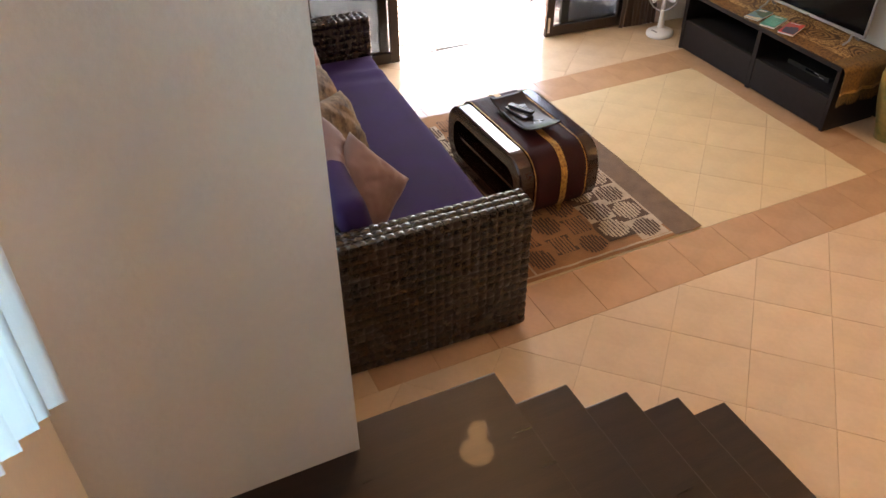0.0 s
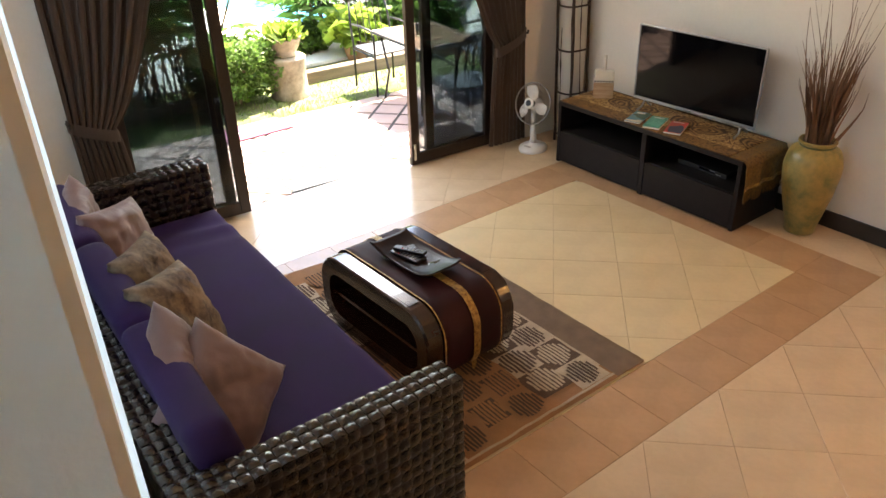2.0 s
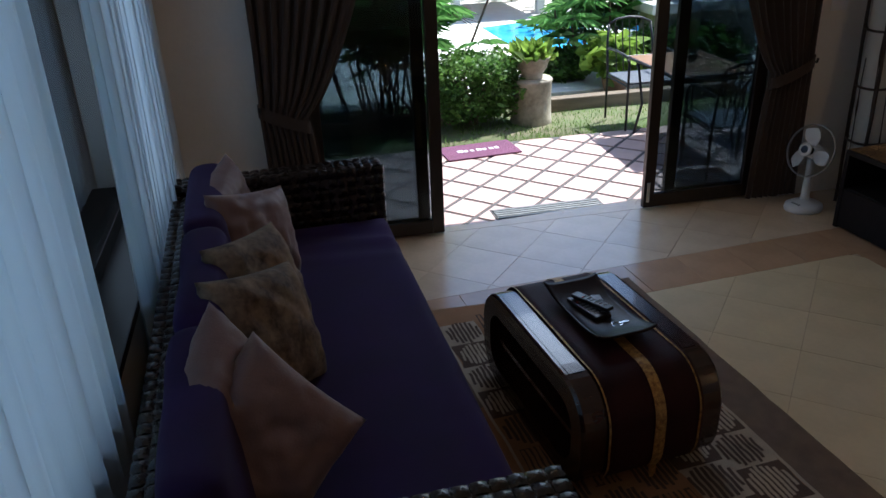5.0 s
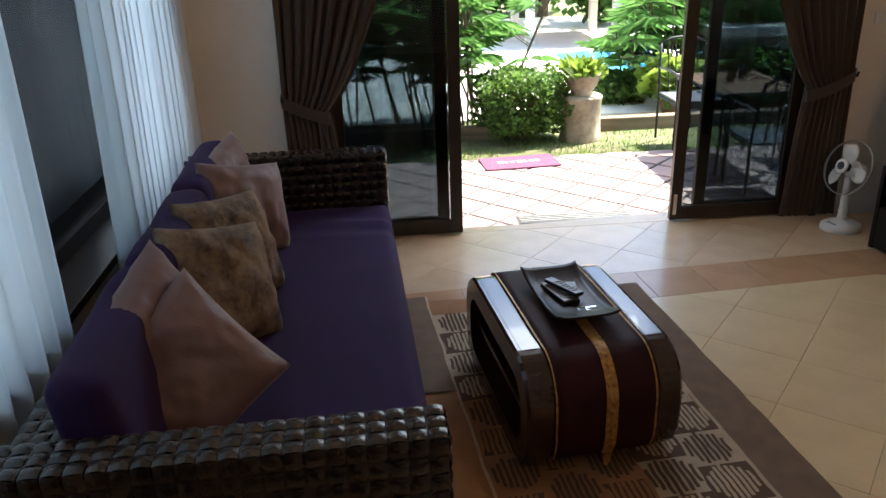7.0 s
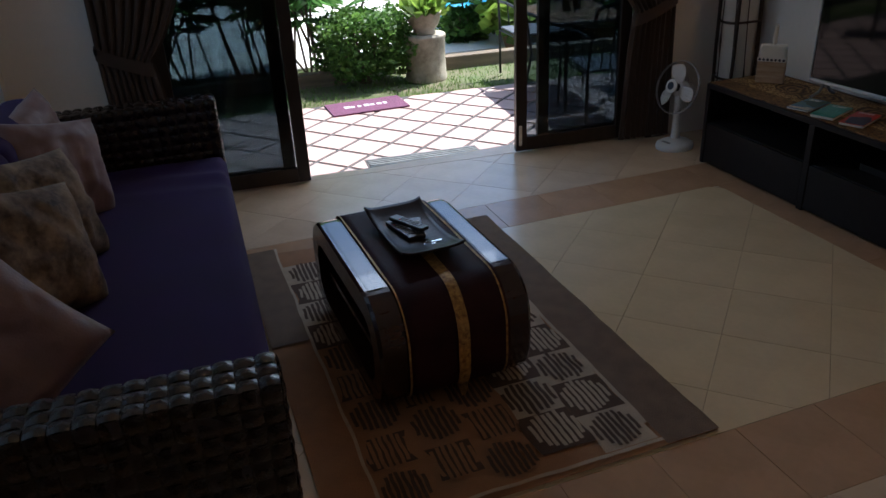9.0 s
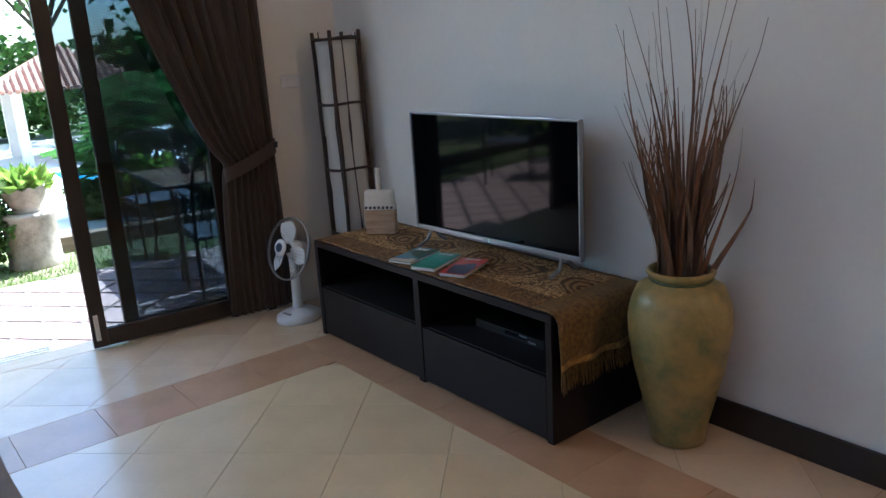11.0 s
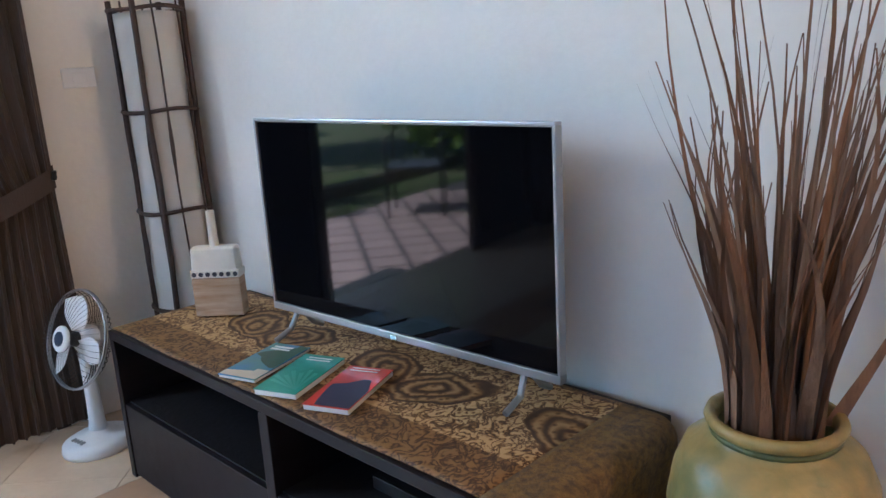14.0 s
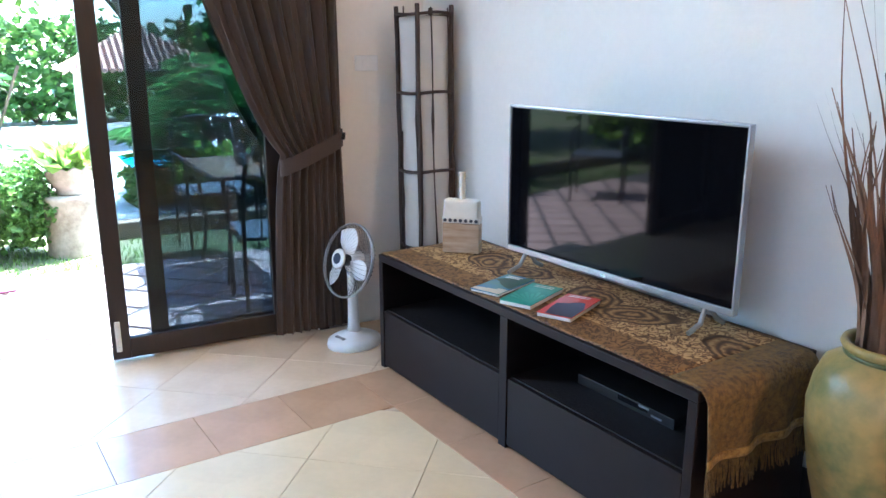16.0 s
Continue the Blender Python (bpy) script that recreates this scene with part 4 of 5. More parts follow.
def cabinet_cover():
    c = thing("cabinet_cover", "brown and gold paisley cloth over the television cabinet", "cloth")
    x0, x1 = CX0 + 0.012, CX1 - 0.02

    def f(u, v):
        x = x0 + (x1 - x0) * u
        s = v * 2.02
        L = (CY1 - 0.005) - (CY0 + 0.02)
        if s < L:
            return (x + 0.006 * noise.noise((s * 4, 0, 0)) * (u < 0.1), CY1 - 0.005 - s, CZ + 0.004 + 0.003 * abs(noise.noise((x * 7, s * 7, 2))))
        d = s - L
        a = min(d / 0.05, math.pi / 2)
        drop = max(0.0, d - 0.05 * math.pi / 2)
        wave = 0.010 * math.sin(x * 38) * min(1, drop / 0.1)
        return (x, CY0 + 0.02 - 0.045 * math.sin(a) - wave, CZ + 0.004 - 0.045 * (1 - math.cos(a)) - drop)
    part("cloth", grid(lambda u, v: f(u, v * 0.755), 26, 60, 0.003), M_paisley, c, smooth=True)
    part("end_panel", grid(lambda u, v: f(u, 0.755 + v * 0.155), 26, 24, 0.003), M_paisley_edge, c, "olive brown brocade end", smooth=True)
    part("braid", grid(lambda u, v: (lambda p: (p[0], p[1] - 0.004, p[2]))(f(u, 0.905 + v * 0.012)), 26, 3, 0.004), M_gold, c, "gold braid", smooth=True)
    bm = bmesh.new()
    rng = random.Random(3)
    for k in range(150):
        p = Vector(f(k / 149, 0.915))
        q = p + Vector((rng.uniform(-0.006, 0.006), rng.uniform(-0.012, 0.004), -rng.uniform(0.07, 0.095)))
        add_tube(bm, [p, (p + q) / 2 + Vector((0, rng.uniform(-0.006, 0.006), 0)), q], 0.0016, 4, False)
    tagged(part("fringe", bm, M_paisley_edge, c), kind="stuff")


cabinet_cover()
M_bk_blue = mat("blue_beach_cover", (0.04, 0.20, 0.46), 0.35, second=(0.10, 0.26, 0.16), scale=7, fine=20, bump=0.0, coat=0.3)
M_bk_green = mat("green_cover", (0.03, 0.27, 0.19), 0.35, second=(0.06, 0.36, 0.26), scale=9, bump=0.0, coat=0.3)
M_bk_red = mat("red_cover", (0.66, 0.06, 0.035), 0.35, dark=0.8, scale=5, bump=0.0, coat=0.3)
M_bk_ink = mat("dark_print", (0.05, 0.045, 0.06), 0.4, bump=0.0)
M_page = mat("white_pages", (0.78, 0.77, 0.73), 0.8, dark=0.85, scale=4, fine=300, stretch=(1, 1, 30), bump=0.1)


def magazine(x, y, turn, cover, label, t=0.012):
    b = thing("magazine", label, "magazine", pose(x, y, CZ + 0.008, 0, 0, turn))
    part("page_block", box((-0.113, -0.058, 0.0), (0.113, 0.058, t - 0.0015)), M_page, b)
    part("cover", box((-0.115, -0.060, t - 0.001), (0.115, 0.060, t + 0.0012), 0.0005, 1), cover, b)
    return b, t + 0.0016


def print_patch(name, f, top, material, b):
    """A flat printed shape on a cover, bounded below and above along the cover's length."""
    bm = bmesh.new()
    lo, hi = [], []
    for k in range(17):
        x = -0.112 + 0.224 * k / 16
        a, c = f(x)
        if c - a > 0.001:
            lo.append(bm.verts.new((x, a, top)))
            hi.append(bm.verts.new((x, c, top)))
    for k in range(len(lo) - 1):
        bm.faces.new((lo[k], lo[k + 1], hi[k + 1], hi[k]))
    return part(name, bm, material, b)


M_bk_sand = mat("pale_sand_print", (0.62, 0.56, 0.44), 0.4, dark=0.85, scale=9, bump=0.0)
M_bk_hill = mat("dark_green_print", (0.035, 0.10, 0.06), 0.4, dark=0.6, scale=14, bump=0.0)
M_bk_pale = mat("pale_green_print", (0.10, 0.42, 0.31), 0.35, dark=0.85, scale=9, bump=0.0, coat=0.3)
M_bk_navy = mat("navy_print", (0.055, 0.05, 0.085), 0.4, dark=0.8, scale=9, bump=0.0)
b_, bt = magazine(2.487, -1.468, 17, M_bk_blue, "travel magazine with a blue beach cover on the cabinet", 0.008)
print_patch("printed_beach", lambda x: (-0.059, 0.059 if x < -0.078 else (-0.02 if x < -0.05 else -0.0590)), bt + 0.0003, M_bk_sand, b_)
print_patch("printed_hill", lambda x: (-0.059, -0.059 + max(0.0, 0.085 * math.sin(min(3.14, max(0.0, (x + 0.05) * 22))) + (0.03 if x > 0.02 else 0))), bt + 0.0006, M_bk_hill, b_)
for k in range(2):
    part("printed_bar", box((0.070 + 0.016 * k, -0.02, bt - 0.0003), (0.078 + 0.016 * k, 0.04, bt + 0.0012)), M_page, b_)
g_, gt = magazine(2.485, -1.628, 21, M_bk_green, "thin magazine with a green cover on the cabinet", 0.014)
for k in range(7):
    ray = bmesh.new()
    ray.faces.new([ray.verts.new(p) for p in ((0.0, -0.001, gt), (0.10 + 0.02 * (k % 2), -0.006, gt), (0.10 + 0.02 * (k % 2), 0.006, gt), (0.0, 0.001, gt))])
    part("printed_ray", ray, M_bk_pale, g_, m=pose(-0.095, -0.045, 0.0004 + 0.0001 * k, 0, 0, 2 + 11 * k))
for k in range(2):
    part("printed_bar", box((0.078 + 0.014 * k, -0.035, gt - 0.0003), (0.083 + 0.014 * k, 0.035, gt + 0.0005)), M_page, g_)
r_, rt = magazine(2.508, -1.79, 22, M_bk_red, "magazine with a red cover and a dark shape", 0.013)
print_patch("printed_figure", lambda x: (-0.059 + max(0.0, x + 0.02) * 0.35, -0.059 + (0.075 + 0.03 * math.sin(9 * x + 1.5) if x < 0.01 else max(0.0, 0.075 - 1.1 * (x - 0.01)))), rt + 0.0004, M_bk_navy, r_)
for k in range(2):
    part("printed_bar", box((0.086 + 0.014 * k, -0.03, rt - 0.0003), (0.090 + 0.014 * k, 0.045, rt + 0.0006)), M_page, r_)

M_cream = mat("cream_glaze", (0.72, 0.67, 0.58), 0.4, dark=0.9, scale=12, bump=0.1)
M_sand = mat("sand_brown_bands", (0.36, 0.22, 0.12), 0.6, second=(0.55, 0.42, 0.29), scale=5, fine=18, stretch=(1, 1, 7), bump=0.3)


def flask():
    b = thing("ceramic_bottle", "flat square ceramic bottle, cream above and banded brown below", "bottle", pose(2.645, -0.985, CZ + 0.008, 0, 0, -50))

    def body(z0, z1, w0, w1, d, bev):
        bm = box((-w0, -d, z0), (w0, d, z1), bev, 3)
        for v in bm.verts:
            t = (v.co.z - z0) / (z1 - z0)
            v.co.x *= 1 + (w1 / w0 - 1) * t
        return bm
    part("lower_body", body(0.0, 0.125, 0.078, 0.078, 0.026, 0.005), M_sand, b, "banded brown clay")
    part("upper_body", body(0.126, 0.225, 0.078, 0.075, 0.026, 0.018), M_cream, b, smooth=False)
    part("frieze", box((-0.0795, -0.0275, 0.126), (0.0795, 0.0275, 0.150), 0.002), M_cream, b)
    for k in range(7):
        part("dark_dot", lathe([(0.0075, 0), (0.0075, 0.002)], 10), M_bk_ink, b, m=pose(-0.066 + k * 0.022, -0.0276, 0.138, 90))
    part("neck", lathe([(0.020, 0.215), (0.015, 0.228), (0.0135, 0.25), (0.0135, 0.325), (0.015, 0.334), (0.010, 0.336)], 18), M_cream, b, smooth=True)


flask()

# disc player on the right-hand shelf
pl = thing("disc_player", "slim black disc player on the cabinet's open shelf", "disc player", pose(2.66, -2.03, 0.262))
part("case", box((-0.14, -0.20, 0.0), (0.14, 0.20, 0.034), 0.003), M_cab_shade, pl)
part("display", box((-0.1415, -0.10, 0.014), (-0.1402, 0.02, 0.030)), M_screen, pl)
for k in range(2):
    part("bright_strip", box((-0.142, -0.155 + 0.05 * k, 0.010 + 0.014 * k), (-0.1403, -0.115 + 0.05 * k, 0.016 + 0.014 * k)), M_silver, pl)
# cable behind the cabinet's end
tagged(part("power_cable", tube([(2.80, -2.47, 0.36), (2.79, -2.50, 0.25), (2.83, -2.49, 0.12), (2.81, -2.53, 0.03), (2.78, -2.56, 0.012)], 0.004, 6), M_black), "thin black power cable hanging beside the cabinet", "cable")
# light switch by the curtain
sw = tagged(thing("light_switch", "white plastic light switch on the wall by the curtain", "light switch", HOUSE @ pose(2.61, -0.062, 1.265)), kind="")
part("plate", box((-0.058, -0.010, -0.035), (0.058, -0.001, 0.035), 0.004), M_white, sw)
part("rocker", box((-0.025, -0.014, -0.016), (0.025, -0.0102, 0.016), 0.002), M_white, sw)


# ---- desk fan ----
def desk_fan():
    f = thing("desk_fan", "white desk fan with three blades and a wire guard, standing still", "fan", pose(2.375, -0.50, 0, 0, 0, -80))
    bm = lathe([(0.128, 0.0), (0.131, 0.012), (0.127, 0.032), (0.10, 0.046), (0.05, 0.055), (0.034, 0.07)], 36)
    for v in bm.verts:
        v.co.x *= 0.86
    part("base", bm, M_white, f, smooth=True)
    for k in range(4):
        part("push_button", box((-0.03 + 0.017 * k, -0.088, 0.044), (-0.019 + 0.017 * k, -0.070, 0.053), 0.002), M_btn, f)
    part("column", lathe([(0.033, 0.06), (0.027, 0.10), (0.024, 0.20), (0.023, 0.32), (0.026, 0.35)], 20), M_white, f, smooth=True)
    head = new("head")
    head.parent, head.matrix_basis = f, pose(0, -0.02, 0.405, 71, 0, 0)
    part("motor_housing", lathe([(0.02, -0.115), (0.045, -0.11), (0.052, -0.07), (0.050, -0.02), (0.03, 0.0)], 24), M_white, head, smooth=True)
    R = 0.168
    bm = bmesh.new()
    for zz, rr in ((-0.004, R), (0.004, R)):
        add_tube(bm, [(rr * math.cos(a), rr * math.sin(a), zz) for a in [2 * math.pi * k / 48 for k in range(49)]], 0.0042, 6, False)
    part("guard_rim", bm, M_silver, head, smooth=True)
    for sgn, name in ((1, "front_guard"), (-1, "rear_guard")):
        bm = bmesh.new()
        for k in range(48):
            a = 2 * math.pi * k / 48
            pts = []
            for q in range(7):
                t = q / 6
                r = 0.03 + (R - 0.03) * t
                pts.append((r * math.cos(a), r * math.sin(a), sgn * 0.055 * math.sqrt(max(0, 1 - t ** 3))))
            add_tube(bm, pts, 0.0006 if sgn > 0 else 0.0013, 4, False)
        tagged(part(name, bm, M_iron, head), kind="stuff")
    for k in range(3):
        def bl(u, v, k=k):
            r = 0.03 + 0.118 * v
            w = 0.14 + 0.46 * math.sin(math.pi * min(1, 0.25 + 0.68 * v)) * (1 - 0.18 * v)
            a = radians(95 + 120 * k) + (u - 0.5) * 2 * w + 0.25 * v
            return (r * math.cos(a), r * math.sin(a), 0.012 * (u - 0.5) * 2)
        part("blade", grid(bl, 10, 12, 0.0025), M_white, head, smooth=True)
    part("hub", lathe([(0.024, -0.015), (0.026, 0.012), (0.018, 0.02)], 20), M_black, head, smooth=True)
    part("front_badge", lathe([(0.044, 0.050), (0.045, 0.058), (0.038, 0.064)], 28), M_white, head, smooth=True)
    part("badge_disc", lathe([(0.025, 0.064), (0.025, 0.0655)], 24), mat("dark_badge", (0.03, 0.045, 0.08), 0.4, bump=0), head)


desk_fan()


# ---- tall lamp of cloth and twigs ----
def floor_lamp():
    f = thing("floor_lamp", "tall standing lamp, white cloth cylinder caged in dark twigs, unlit", "lamp", pose(2.752, -0.555, 0, -2.0, 0.6, 0))
    H1, R = 1.515, 0.125

    def sh(u, v):
        a = 2 * math.pi * u
        r = R * 0.86 * (1 + 0.025 * math.sin(4 * a + 9 * v) + 0.03 * noise.noise((math.cos(a), math.sin(a), v * 5)))
        return (r * math.cos(a), r * math.sin(a), 0.04 + (H1 - 0.09) * v)
    part("shade", grid(sh, 40, 40, 0.002), M_paper, f, smooth=True)
    for z in (0.08, 0.44, 0.79, 1.138, 1.475):
        part("hoop", tube([(R * math.cos(a), R * math.sin(a), z + 0.004 * math.sin(3 * a)) for a in [2 * math.pi * k / 28 for k in range(29)]], 0.0075, 6), M_twig, f)
    rng = random.Random(7)
    for k in range(4):
        a = radians(45 + 90 * k)
        pts = [((R + 0.004 * rng.uniform(-1, 1)) * math.cos(a), (R + 0.004 * rng.uniform(-1, 1)) * math.sin(a), H1 * q / 10) for q in range(11)]
        part("post", tube(pts, 0.0105, 8), M_twig, f)
    for k in range(9):
        a = radians(20 + 40 * k + rng.uniform(-8, 8))
        lean_ = rng.uniform(-0.25, 0.25)
        z0, z1 = rng.choice([(0.05, 0.97), (0.43, 1.50), (0.05, 1.5), (0.97, 1.52)])
        pts = []
        rad = []
        for q in range(13):
            t = q / 12
            b = a + lean_ * (t - 0.5) + 0.03 * math.sin(9 * t + k)
            pts.append(((R * 0.955) * math.cos(b), (R * 0.955) * math.sin(b), z0 + (z1 - z0) * t))
            rad.append(0.0035 + (0.004 if q in (3, 8) else 0))
        part("twig", tube(pts, rad, 6), M_twig, f)


floor_lamp()

# warm lamps: a wall lamp towards the stairs and an added, unseen ceiling lamp over the room
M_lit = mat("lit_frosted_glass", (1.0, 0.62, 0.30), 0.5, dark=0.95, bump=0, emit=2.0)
sc = thing("wall_lamp", "small lit wall lamp with a frosted shade", "lamp", pose(2.76, -4.57, 2.1))
part("bracket", box((0.02, -0.03, -0.16), (0.123, 0.03, -0.12), 0.005), M_iron, sc)
part("shade", lathe([(0.03, -0.12), (0.075, -0.115), (0.10, -0.10), (0.105, -0.098), (0.10, -0.095)], 24), M_lit, sc, smooth=True)
cl = thing("ceiling_lamp", "round lit ceiling lamp, unseen, added to warm the room", "lamp", pose(-0.35, -2.3, 4.3))
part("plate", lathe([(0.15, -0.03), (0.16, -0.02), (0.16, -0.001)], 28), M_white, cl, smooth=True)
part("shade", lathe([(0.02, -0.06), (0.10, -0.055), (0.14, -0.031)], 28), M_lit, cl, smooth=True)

# ================= garden =================
M_tt = mat("pink_terrace_tile", (0.50, 0.35, 0.31), 0.5, dark=0.85, scale=6, fine=40, bump=0.08, jitter=0.07)
M_tj = mat("grey_tile_joint", (0.085, 0.075, 0.072), 0.9, dark=0.75, scale=10, bump=0.3)
M_mat = mat("purple_door_mat", (0.15, 0.05, 0.10), 0.95, dark=0.8, scale=10, fine=300, bump=0.6)
M_matw = mat("white_mat_print", (0.72, 0.70, 0.72), 0.9, bump=0.2)
M_grate = mat("grey_metal_grate", (0.20, 0.20, 0.19), 0.5, metal=0.6, dark=0.7, scale=20, bump=0.2)
M_soil = mat("lawn_ground", (0.085, 0.12, 0.035), 0.95, second=(0.16, 0.13, 0.075), scale=3, fine=50, bump=0.6)
M_stone = mat("weathered_concrete", (0.44, 0.38, 0.29), 0.85, second=(0.20, 0.17, 0.12), scale=5, fine=30, bump=0.5)
M_deck = mat("pale_pool_paving", (0.72, 0.68, 0.60), 0.7, dark=0.88, scale=4, bump=0.2)
M_clay = mat("terracotta_pot", (0.42, 0.23, 0.14), 0.75, dark=0.7, scale=8, bump=0.3)
M_kerb = mat("brown_timber_kerb", (0.20, 0.15, 0.10), 0.85, dark=0.6, scale=4, fine=40, stretch=(0.5, 6, 6), bump=0.4)
M_bark = mat("grey_brown_bark", (0.18, 0.13, 0.09), 0.9, dark=0.5, scale=10, fine=50, stretch=(3, 3, 0.5), bump=0.6)
M_roof = mat("brown_roof_tile", (0.33, 0.17, 0.11), 0.8, dark=0.6, scale=8, bump=0.3, jitter=0.15)
M_plaster = mat("garden_wall_plaster", (0.62, 0.50, 0.38), 0.85, dark=0.85, scale=3, bump=0.2)
M_pool = mat("blue_pool_water", (0.06, 0.36, 0.62), 0.06, second=(0.12, 0.46, 0.68), scale=2, fine=9, bump=0.25)


def leafmat(name, a, b):
    m = mat(name, a, 0.5, second=b, scale=3, fine=20, bump=0.1)
    n, l = m.node_tree.nodes, m.node_tree.links
    geo, hsv = n.new("ShaderNodeNewGeometry"), n.new("ShaderNodeHueSaturation")
    mr = n.new("ShaderNodeMapRange")
    mr.inputs["To Min"].default_value, mr.inputs["To Max"].default_value = 0.55, 1.45
    l.new(geo.outputs["Random Per Island"], mr.inputs["Value"])
    l.new(mr.outputs["Result"], hsv.inputs["Value"])
    p = n["Principled BSDF"]
    l.new(p.inputs["Base Color"].links[0].from_socket, hsv.inputs["Color"])
    l.new(hsv.outputs["Color"], p.inputs["Base Color"])
    tl, mx = n.new("ShaderNodeBsdfTranslucent"), n.new("ShaderNodeMixShader")
    l.new(hsv.outputs["Color"], tl.inputs["Color"])
    mx.inputs["Fac"].default_value = 0.5
    l.new(p.outputs["BSDF"], mx.inputs[1])
    l.new(tl.outputs["BSDF"], mx.inputs[2])
    l.new(mx.outputs["Shader"], n["Material Output"].inputs["Surface"])
    return m


M_leaf = leafmat("mid_green_leaf", (0.14, 0.25, 0.05), (0.07, 0.15, 0.03))
M_palm = leafmat("palm_green_leaf", (0.15, 0.31, 0.08), (0.08, 0.20, 0.05))
M_lime = leafmat("lime_green_leaf", (0.26, 0.36, 0.06), (0.16, 0.27, 0.04))
M_grass = leafmat("grass_blade", (0.16, 0.25, 0.05), (0.10, 0.17, 0.035))


def scatter(name, points, sizes, material, parent, rng, flat=0.3, aspect=2.2, up=0.0):
    """Many small pointed leaves at the given points, joined."""
    v, f = [], []
    for p, s in zip(points, sizes):
        d = Vector((rng.gauss(0, 1), rng.gauss(0, 1), rng.gauss(0, 1) * flat + up)).normalized()
        w = d.cross(Vector((rng.gauss(0, 1), rng.gauss(0, 1), rng.gauss(0, 1)))).normalized() * s / aspect
        nrm = d.cross(w).normalized() * s * 0.12
        p = Vector(p)
        k = len(v)
        v += [tuple(p), tuple(p + d * s * 0.5 + w + nrm), tuple(p + d * s), tuple(p + d * s * 0.5 - w + nrm)]
        f += [(k, k + 1, k + 2), (k, k + 2, k + 3)]
    me = bpy.data.meshes.new(name)
    me.from_pydata(v, [], f)
    me.materials.append(material)
    ob = new(name, me)
    ob.parent = parent
    return ob


def bush(name, label, m, rx, ry, h, n, leaf, material, seed, z0=0.0, boxy=0.5):
    rng = random.Random(seed)
    b = thing(name, label, "shrub", m)
    bm = bmesh.new()
    for k in range(9):
        a = rng.uniform(0, 6.28)
        add_tube(bm, [(0.05 * math.cos(a), 0.05 * math.sin(a), 0), (rx * 0.4 * math.cos(a), ry * 0.4 * math.sin(a), h * 0.45), (rx * 0.75 * math.cos(a), ry * 0.75 * math.sin(a), h * 0.8)], [0.018, 0.012, 0.005], 5, False)
    part("stem", bm, M_bark, b)
    pts, sz = [], []
    while len(pts) < n:
        u, v, w = rng.uniform(-1, 1), rng.uniform(-1, 1), rng.uniform(0, 1)
        p = 2 + 3 * boxy
        r = (abs(u) ** p + abs(v) ** p + abs(2 * w - 1) ** p) ** (1 / p)
        lump = 0.86 + 0.22 * noise.noise((u * 2.3 + seed, v * 2.3, w * 3))
        if r > lump or r < lump * 0.55 and rng.random() < 0.8:
            continue
        pts.append((u * rx, v * ry, z0 + w * (h - z0)))
        sz.append(leaf * rng.uniform(0.6, 1.3))
    scatter("foliage", pts, sz, material, b, rng)
    return b


def fan_palm(label, m, stems, h, spread, seed, blade=0.34):
    """A clump of thin canes, each with hand-shaped leaves of narrow blades."""
    rng = random.Random(seed)
    p = thing("fan_palm", label, "palm", m)
    canes, v, f = bmesh.new(), [], []
    for s in range(stems):
        a = rng.uniform(0, 6.28)
        bx, by = rng.uniform(0, spread * 0.5) * math.cos(a), rng.uniform(0, spread * 0.5) * math.sin(a)
        hh = h * rng.uniform(0.45, 1.0)
        tx, ty = bx + rng.gauss(0, spread * 0.25), by + rng.gauss(0, spread * 0.25)
        add_tube(canes, [(bx, by, 0), ((bx + tx) / 2, (by + ty) / 2, hh * 0.5), (tx, ty, hh)], 0.012, 5, False)
        for q in range(6):
            t = rng.uniform(0.45, 1.0)
            o = Vector((bx + (tx - bx) * t, by + (ty - by) * t, hh * t))
            az = rng.uniform(0, 6.28)
            out = Vector((math.cos(az), math.sin(az), rng.uniform(0.0, 0.7))).normalized()
            c = o + out * rng.uniform(0.12, 0.3)
            add_tube(canes, [o, c], 0.004, 4, False)
            sidev = out.cross(Vector((0, 0, 1))).normalized()
            upv = sidev.cross(out)
            for k in range(9):
                th = radians(-80 + 20 * k)
                d = (out * math.cos(th) + sidev * math.sin(th) + upv * 0.12).normalized()
                L = blade * rng.uniform(0.75, 1.1) * (0.75 + 0.25 * math.cos(th))
                w = d.cross(upv).normalized() * 0.020
                tip = c + d * L - Vector((0, 0, L * 0.35))
                mid = c + d * L * 0.55 - Vector((0, 0, L * 0.06))
                i = len(v)
                v += [tuple(c), tuple(mid + w), tuple(tip), tuple(mid - w)]
                f += [(i, i + 1, i + 2), (i, i + 2, i + 3)]
    part("cane", canes, M_bark, p)
    me = bpy.data.meshes.new("fronds")
    me.from_pydata(v, [], f)
    me.materials.append(M_palm)
    ob = new("frond_crown", me)
    ob.parent = p
    return p


